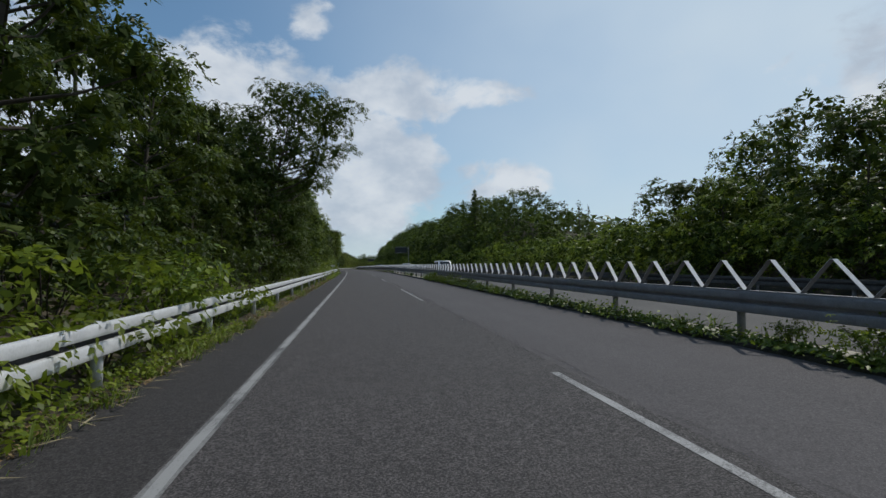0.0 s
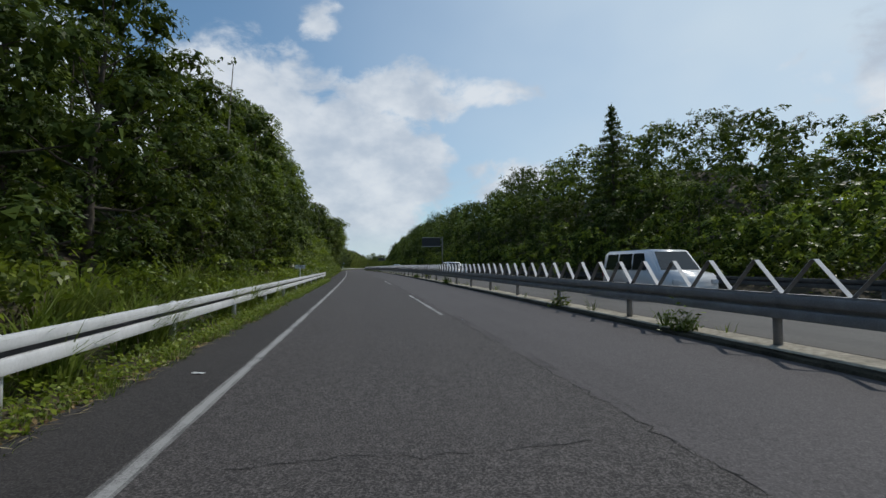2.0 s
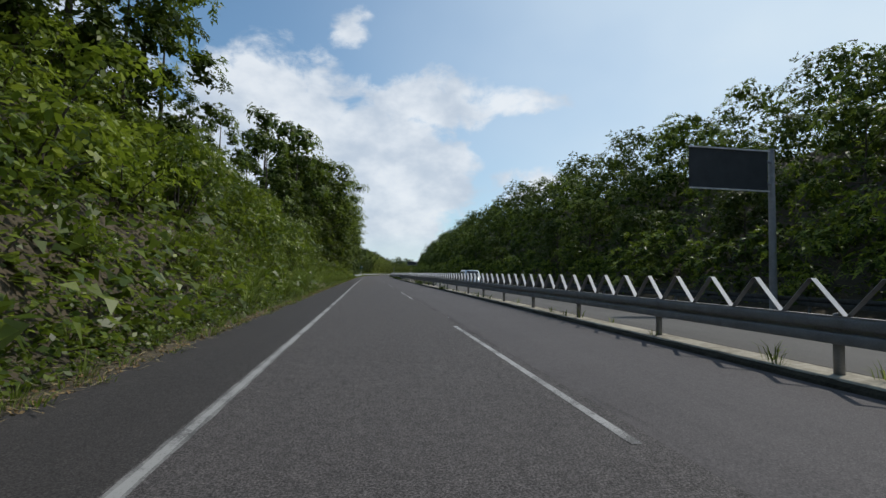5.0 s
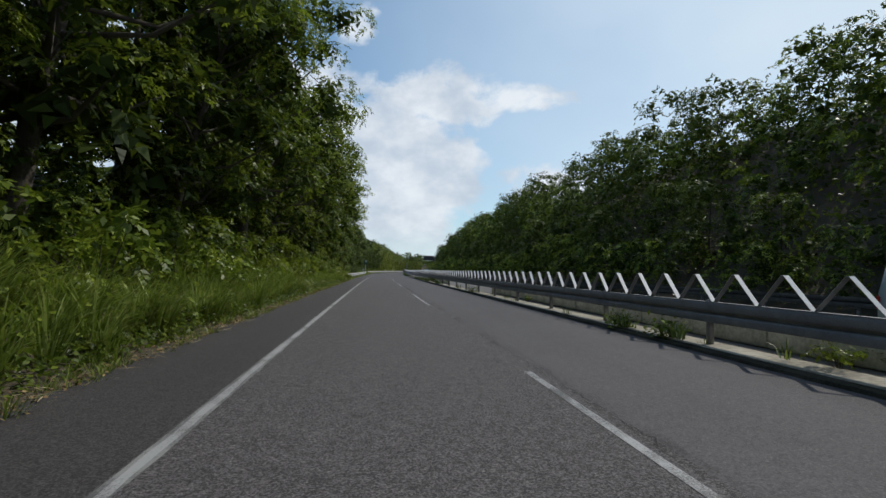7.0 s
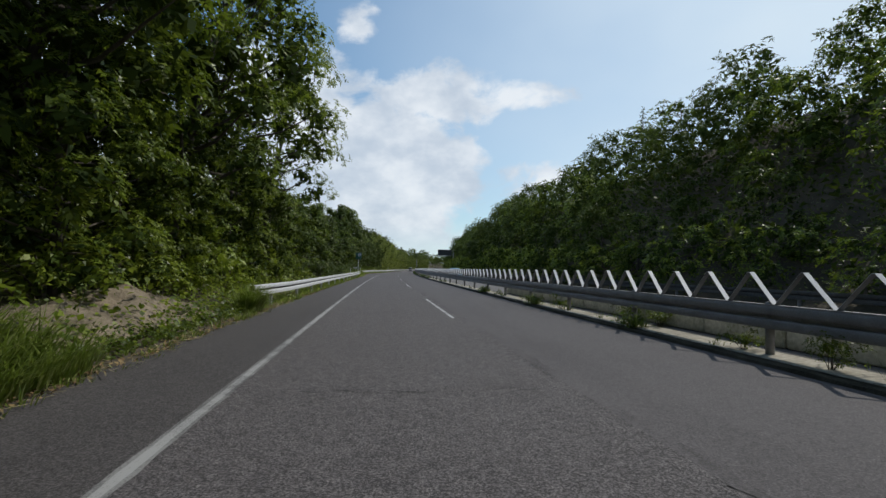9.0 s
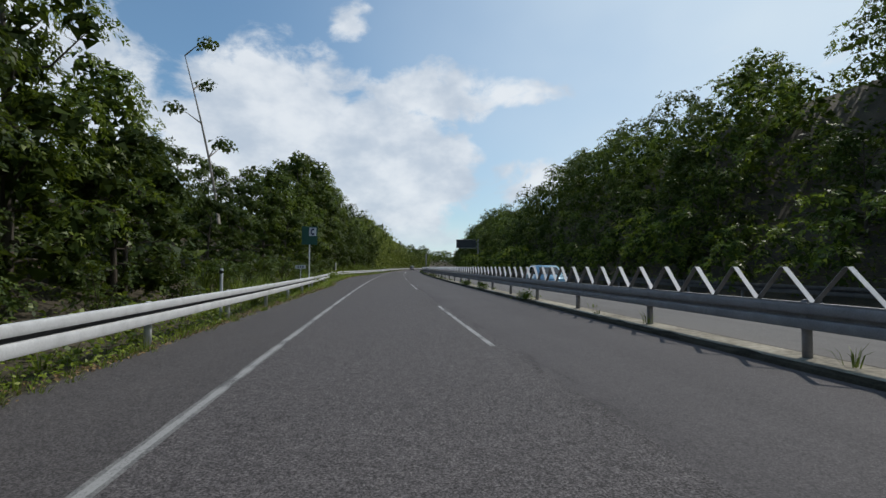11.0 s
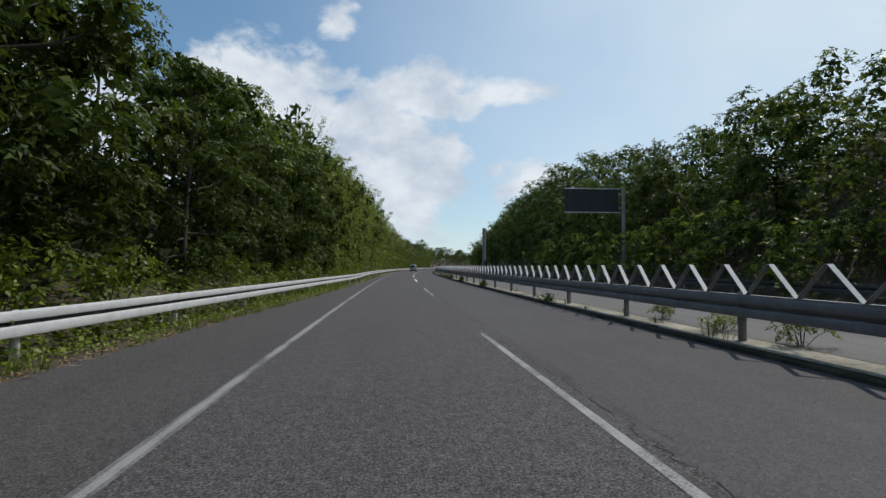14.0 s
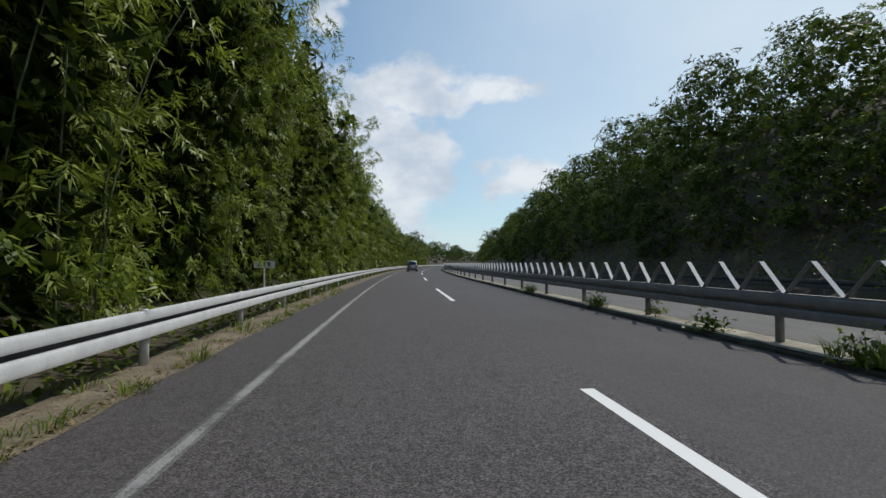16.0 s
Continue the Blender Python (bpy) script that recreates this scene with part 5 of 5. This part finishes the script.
# white reflector posts by the rail
for s, u in ((262.5, -3.9), (289.0, -6.6)):
    m = on(s, u, ground_height(s, u))
    t = thing("delineator", "slim white delineator post with a reflector", "delineator", "delineators", m)
    bm = bmesh.new()
    tube(bm, (0, 0, -0.1), (0, 0, 1.25), 0.035, 0.035, 12)
    part("post", bm, SIGN_WHITE, t)
    bm = bmesh.new()
    tube(bm, (0, -0.055, 1.16), (0, -0.035, 1.16), 0.05, 0.05, 16)
    part("reflector", bm, SIGN_GREY, t)

# column in the median
m = on(349.8, 6.45, 0.1)
column = thing("median_column", "grey steel column with an equipment box in the median", "column", "", m)
bm = bmesh.new()
tube(bm, (0, 0, 0), (0, 0, 3.9), 0.13, 0.12, 20)
part("shaft", bm, STEEL_OLD, column)
bm = bmesh.new()
box(bm, (-0.22, -0.22, -0.02), (0.22, 0.22, 0.04), 0.008)
part("base_plate", bm, STEEL_OLD, column)
bm = bmesh.new()
box(bm, (-0.06, -0.34, 1.2), (0.12, -0.13, 1.62), 0.01)
part("equipment_box", bm, SIGN_GREY, column)

# signs over the far carriageway, seen from behind
m = on(351.5, 0, 0)
gantry = thing("overhead_sign", "back of a dark overhead sign on a steel mast", "road sign", "", m)
bm = bmesh.new()
box(bm, (12.9, 0, 5.4), (17.1, 0.06, 7.2), 0.02)
board = part("board", bm, SIGN_GREY, gantry)
for z in (5.4, 7.2):
    bm = bmesh.new()
    box(bm, (12.85, -0.06, z - 0.03), (17.15, 0.0, z + 0.03), 0.005)
    part("rim", bm, WHITE_PLATE, board, "pale metal rim")
bm = bmesh.new()
tube(bm, (17.6, 0.25, -0.1), (17.6, 0.25, 7.4), 0.16, 0.12, 16)
part("mast", bm, STEEL_OLD, gantry)
for z in (5.8, 6.8):
    bm = bmesh.new()
    tube(bm, (17.6, 0.25, z), (13.2, 0.14, z), 0.07, 0.06, 12)
    part("arm", bm, STEEL_OLD, gantry)

small_board = copy_thing(gantry, on(130.5, 1.5, 0.0) @ Matrix.Diagonal((0.8, 1.0, 0.88, 1.0)))
tagged(small_board, "back of a dark overhead sign with a pale top rim", "road sign")

# ---- vehicles ----
GLASS_M, gn, gl, gb = material("car_glass", 0.06, 0, 0.6)
gb.inputs["Base Color"].default_value = (0.02, 0.025, 0.03, 1)
TYRE = simple("tyre_rubber", (0.012, 0.012, 0.012), (0.03, 0.03, 0.03), 0.9, 0, 10)
RIM = simple("wheel_rim", (0.35, 0.36, 0.37), (0.5, 0.51, 0.52), 0.35, 0.7, 8)
LAMP_RED = simple("tail_lamp", (0.25, 0.01, 0.01), (0.4, 0.02, 0.015), 0.25, 0, 10)
LAMP_CLEAR = simple("head_lamp", (0.55, 0.57, 0.6), (0.75, 0.77, 0.8), 0.15, 0, 10)
TRIM = simple("black_trim", (0.015, 0.015, 0.016), (0.03, 0.03, 0.032), 0.6, 0, 10)


def car_paint(name, tone):
    m, n, l, b = material(name, 0.28, 0.1)
    l.new(ramp(n, l, noise_node(n, l, 2.0), ((0.3, tuple(0.93 * c for c in tone)), (0.7, tone))), b.inputs["Base Color"])
    b.inputs["Coat Weight"].default_value = 0.6
    return m


def car(m, tone, length, width, height, label, van=True):
    """A vehicle with its nose to +y, standing on the origin."""
    t = thing("car", label, "car", "vehicles", m)
    coat = car_paint("car_paint", tone)
    h0 = 0.22
    belt = height * 0.55
    if van:
        side = [(-length / 2, h0), (length / 2, h0), (length / 2, h0 + 0.35), (length / 2 - 0.12, belt - 0.08), (length / 2 - 0.75, belt + 0.02), (length / 2 - 1.35, height - 0.05), (length / 2 - 1.7, height), (-length / 2 + 0.3, height), (-length / 2 + 0.1, height - 0.12), (-length / 2, belt)]
    else:
        side = [(-length / 2, h0), (length / 2, h0), (length / 2, h0 + 0.32), (length / 2 - 0.15, belt - 0.12), (length / 2 - 1.1, belt), (length / 2 - 1.85, height - 0.05), (length / 2 - 2.2, height), (-length / 2 + 0.7, height - 0.03), (-length / 2 + 0.12, belt + 0.05), (-length / 2, belt - 0.1)]
    bm = bmesh.new()
    tuck = lambda z: 0.0 if z <= belt + 0.03 else 0.13 * (z - belt) / (height - belt)
    a = [bm.verts.new((-width / 2 + tuck(z), y, z)) for y, z in side]
    b = [bm.verts.new((width / 2 - tuck(z), y, z)) for y, z in side]
    n = len(side)
    bm.faces.new(a)
    bm.faces.new(b[::-1])
    for i in range(n):
        bm.faces.new((a[i], b[i], b[(i + 1) % n], a[(i + 1) % n]))
    bmesh.ops.recalc_face_normals(bm, faces=bm.faces)
    bmesh.ops.bevel(bm, geom=list(bm.edges), offset=0.05, segments=3, affect="EDGES")
    for f in bm.faces:
        f.smooth = True
    part("body", bm, coat, t)
    top = height - 0.13
    # side windows
    for sx in (-1, 1):
        y0, y1 = (-length / 2 + 0.25, length / 2 - 1.45) if van else (-length / 2 + 0.75, length / 2 - 1.75)
        k = 3 if van else 2
        for i in range(k):
            p, q = y0 + (y1 - y0) * i / k + 0.04, y0 + (y1 - y0) * (i + 1) / k - 0.04
            bm = bmesh.new()
            vs = [bm.verts.new((sx * (width / 2 - tuck(z) + 0.004 + d), y, z)) for d in (0, -0.02) for y, z in ((p, belt + 0.06), (q, belt + 0.06), (q - (0.25 if i == k - 1 else 0), top), (p + (0.1 if i == 0 else 0), top))]
            bm.faces.new(vs[:4])
            bm.faces.new(vs[4:][::-1])
            for e in range(4):
                bm.faces.new((vs[e], vs[(e + 1) % 4], vs[4 + (e + 1) % 4], vs[4 + e]))
            bmesh.ops.recalc_face_normals(bm, faces=bm.faces)
            part("side_window", bm, GLASS_M, t)
        bm = bmesh.new()
        box(bm, (sx * (width / 2 + 0.1) - 0.09, length / 2 - 1.5, belt + 0.05), (sx * (width / 2 + 0.1) + 0.09, length / 2 - 1.38, belt + 0.2), 0.03)
        part("mirror", bm, TRIM, t)
        for sy, lamp in ((1, LAMP_CLEAR), (-1, LAMP_RED)):
            bm = bmesh.new()
            x = sx * (width / 2 - 0.16)
            z = h0 + (0.42 if sy > 0 else 0.55)
            box(bm, (x - 0.13, sy * (length / 2 - 0.03) - 0.06, z - 0.08), (x + 0.13, sy * (length / 2 - 0.03) + 0.06, z + (0.08 if sy > 0 else 0.22)), 0.025)
            part("head_lamp" if sy > 0 else "tail_lamp", bm, lamp, t)
    # screens
    for y0, z0, y1, z1, name in ((length / 2 - (0.78 if van else 1.15), belt + 0.06, length / 2 - (1.33 if van else 1.83), height - 0.1, "windscreen"), (-length / 2 + (0.0 if van else 0.16), belt + 0.08, -length / 2 + (0.09 if van else 0.62), height - 0.16, "rear_window")):
        sgn = 1 if name == "windscreen" else -1
        bm = bmesh.new()
        w0, w1 = width / 2 - 0.12, width / 2 - 0.24
        vs = [bm.verts.new((x, y + sgn * d, z + 0.5 * d)) for d in (0.022, -0.01) for x, y, z in ((-w0, y0, z0), (w0, y0, z0), (w1, y1, z1), (-w1, y1, z1))]
        bm.faces.new(vs[:4])
        bm.faces.new(vs[4:][::-1])
        for e in range(4):
            bm.faces.new((vs[e], vs[(e + 1) % 4], vs[4 + (e + 1) % 4], vs[4 + e]))
        bmesh.ops.recalc_face_normals(bm, faces=bm.faces)
        part(name, bm, GLASS_M, t)
    for sy in (-1, 1):
        bm = bmesh.new()
        box(bm, (-width / 2 + 0.04, sy * length / 2 - 0.07, h0 - 0.02), (width / 2 - 0.04, sy * length / 2 + 0.05, h0 + 0.24), 0.04)
        part("bumper", bm, TRIM if sy < 0 and van else coat, t)
        bm = bmesh.new()
        box(bm, (-0.17, sy * (length / 2 + 0.055) - 0.008, h0 + 0.1), (0.17, sy * (length / 2 + 0.055) + 0.008, h0 + 0.25), 0.004)
        part("plate", bm, SIGN_WHITE, t)
    for sx in (-1, 1):
        for y in (-length / 2 + 0.75, length / 2 - 0.8):
            bm = bmesh.new()
            tube(bm, (sx * (width / 2 - 0.2), y, 0.31), (sx * (width / 2 + 0.012), y, 0.31), 0.31, 0.31, 24)
            bmesh.ops.bevel(bm, geom=[e for e in bm.edges if e.calc_length() < 0.1], offset=0.03, segments=2, affect="EDGES")
            w = part("wheel", bm, TYRE, t)
            bm = bmesh.new()
            tube(bm, (sx * (width / 2 - 0.02), y, 0.31), (sx * (width / 2 + 0.022), y, 0.31), 0.2, 0.17, 20)
            part("rim", bm, RIM, w)
    return t


car(on(440, 0.35, 0.0), (0.55, 0.57, 0.6), 3.6, 1.6, 1.75, "small silver van driving ahead in the lane")
car(on(62.0, 11.0, 0.0, 180), (0.75, 0.76, 0.77), 4.7, 1.75, 1.8, "white van on the opposite carriageway")
car(on(101.0, 11.0, 0.0, 180), (0.7, 0.71, 0.72), 4.5, 1.72, 1.65, "silver minivan on the opposite carriageway")
car(on(112.0, 14.3, 0.0, 180), (0.25, 0.42, 0.45), 4.2, 1.7, 1.5, "pale blue hatchback on the opposite carriageway", False)
car(on(166.0, 11.0, 0.0, 180), (0.35, 0.45, 0.5), 4.3, 1.7, 1.75, "pale blue van on the opposite carriageway")
car(on(281.5, 11.0, 0.0, 180), (0.2, 0.4, 0.55), 4.2, 1.7, 1.48, "blue hatchback on the opposite carriageway", False)
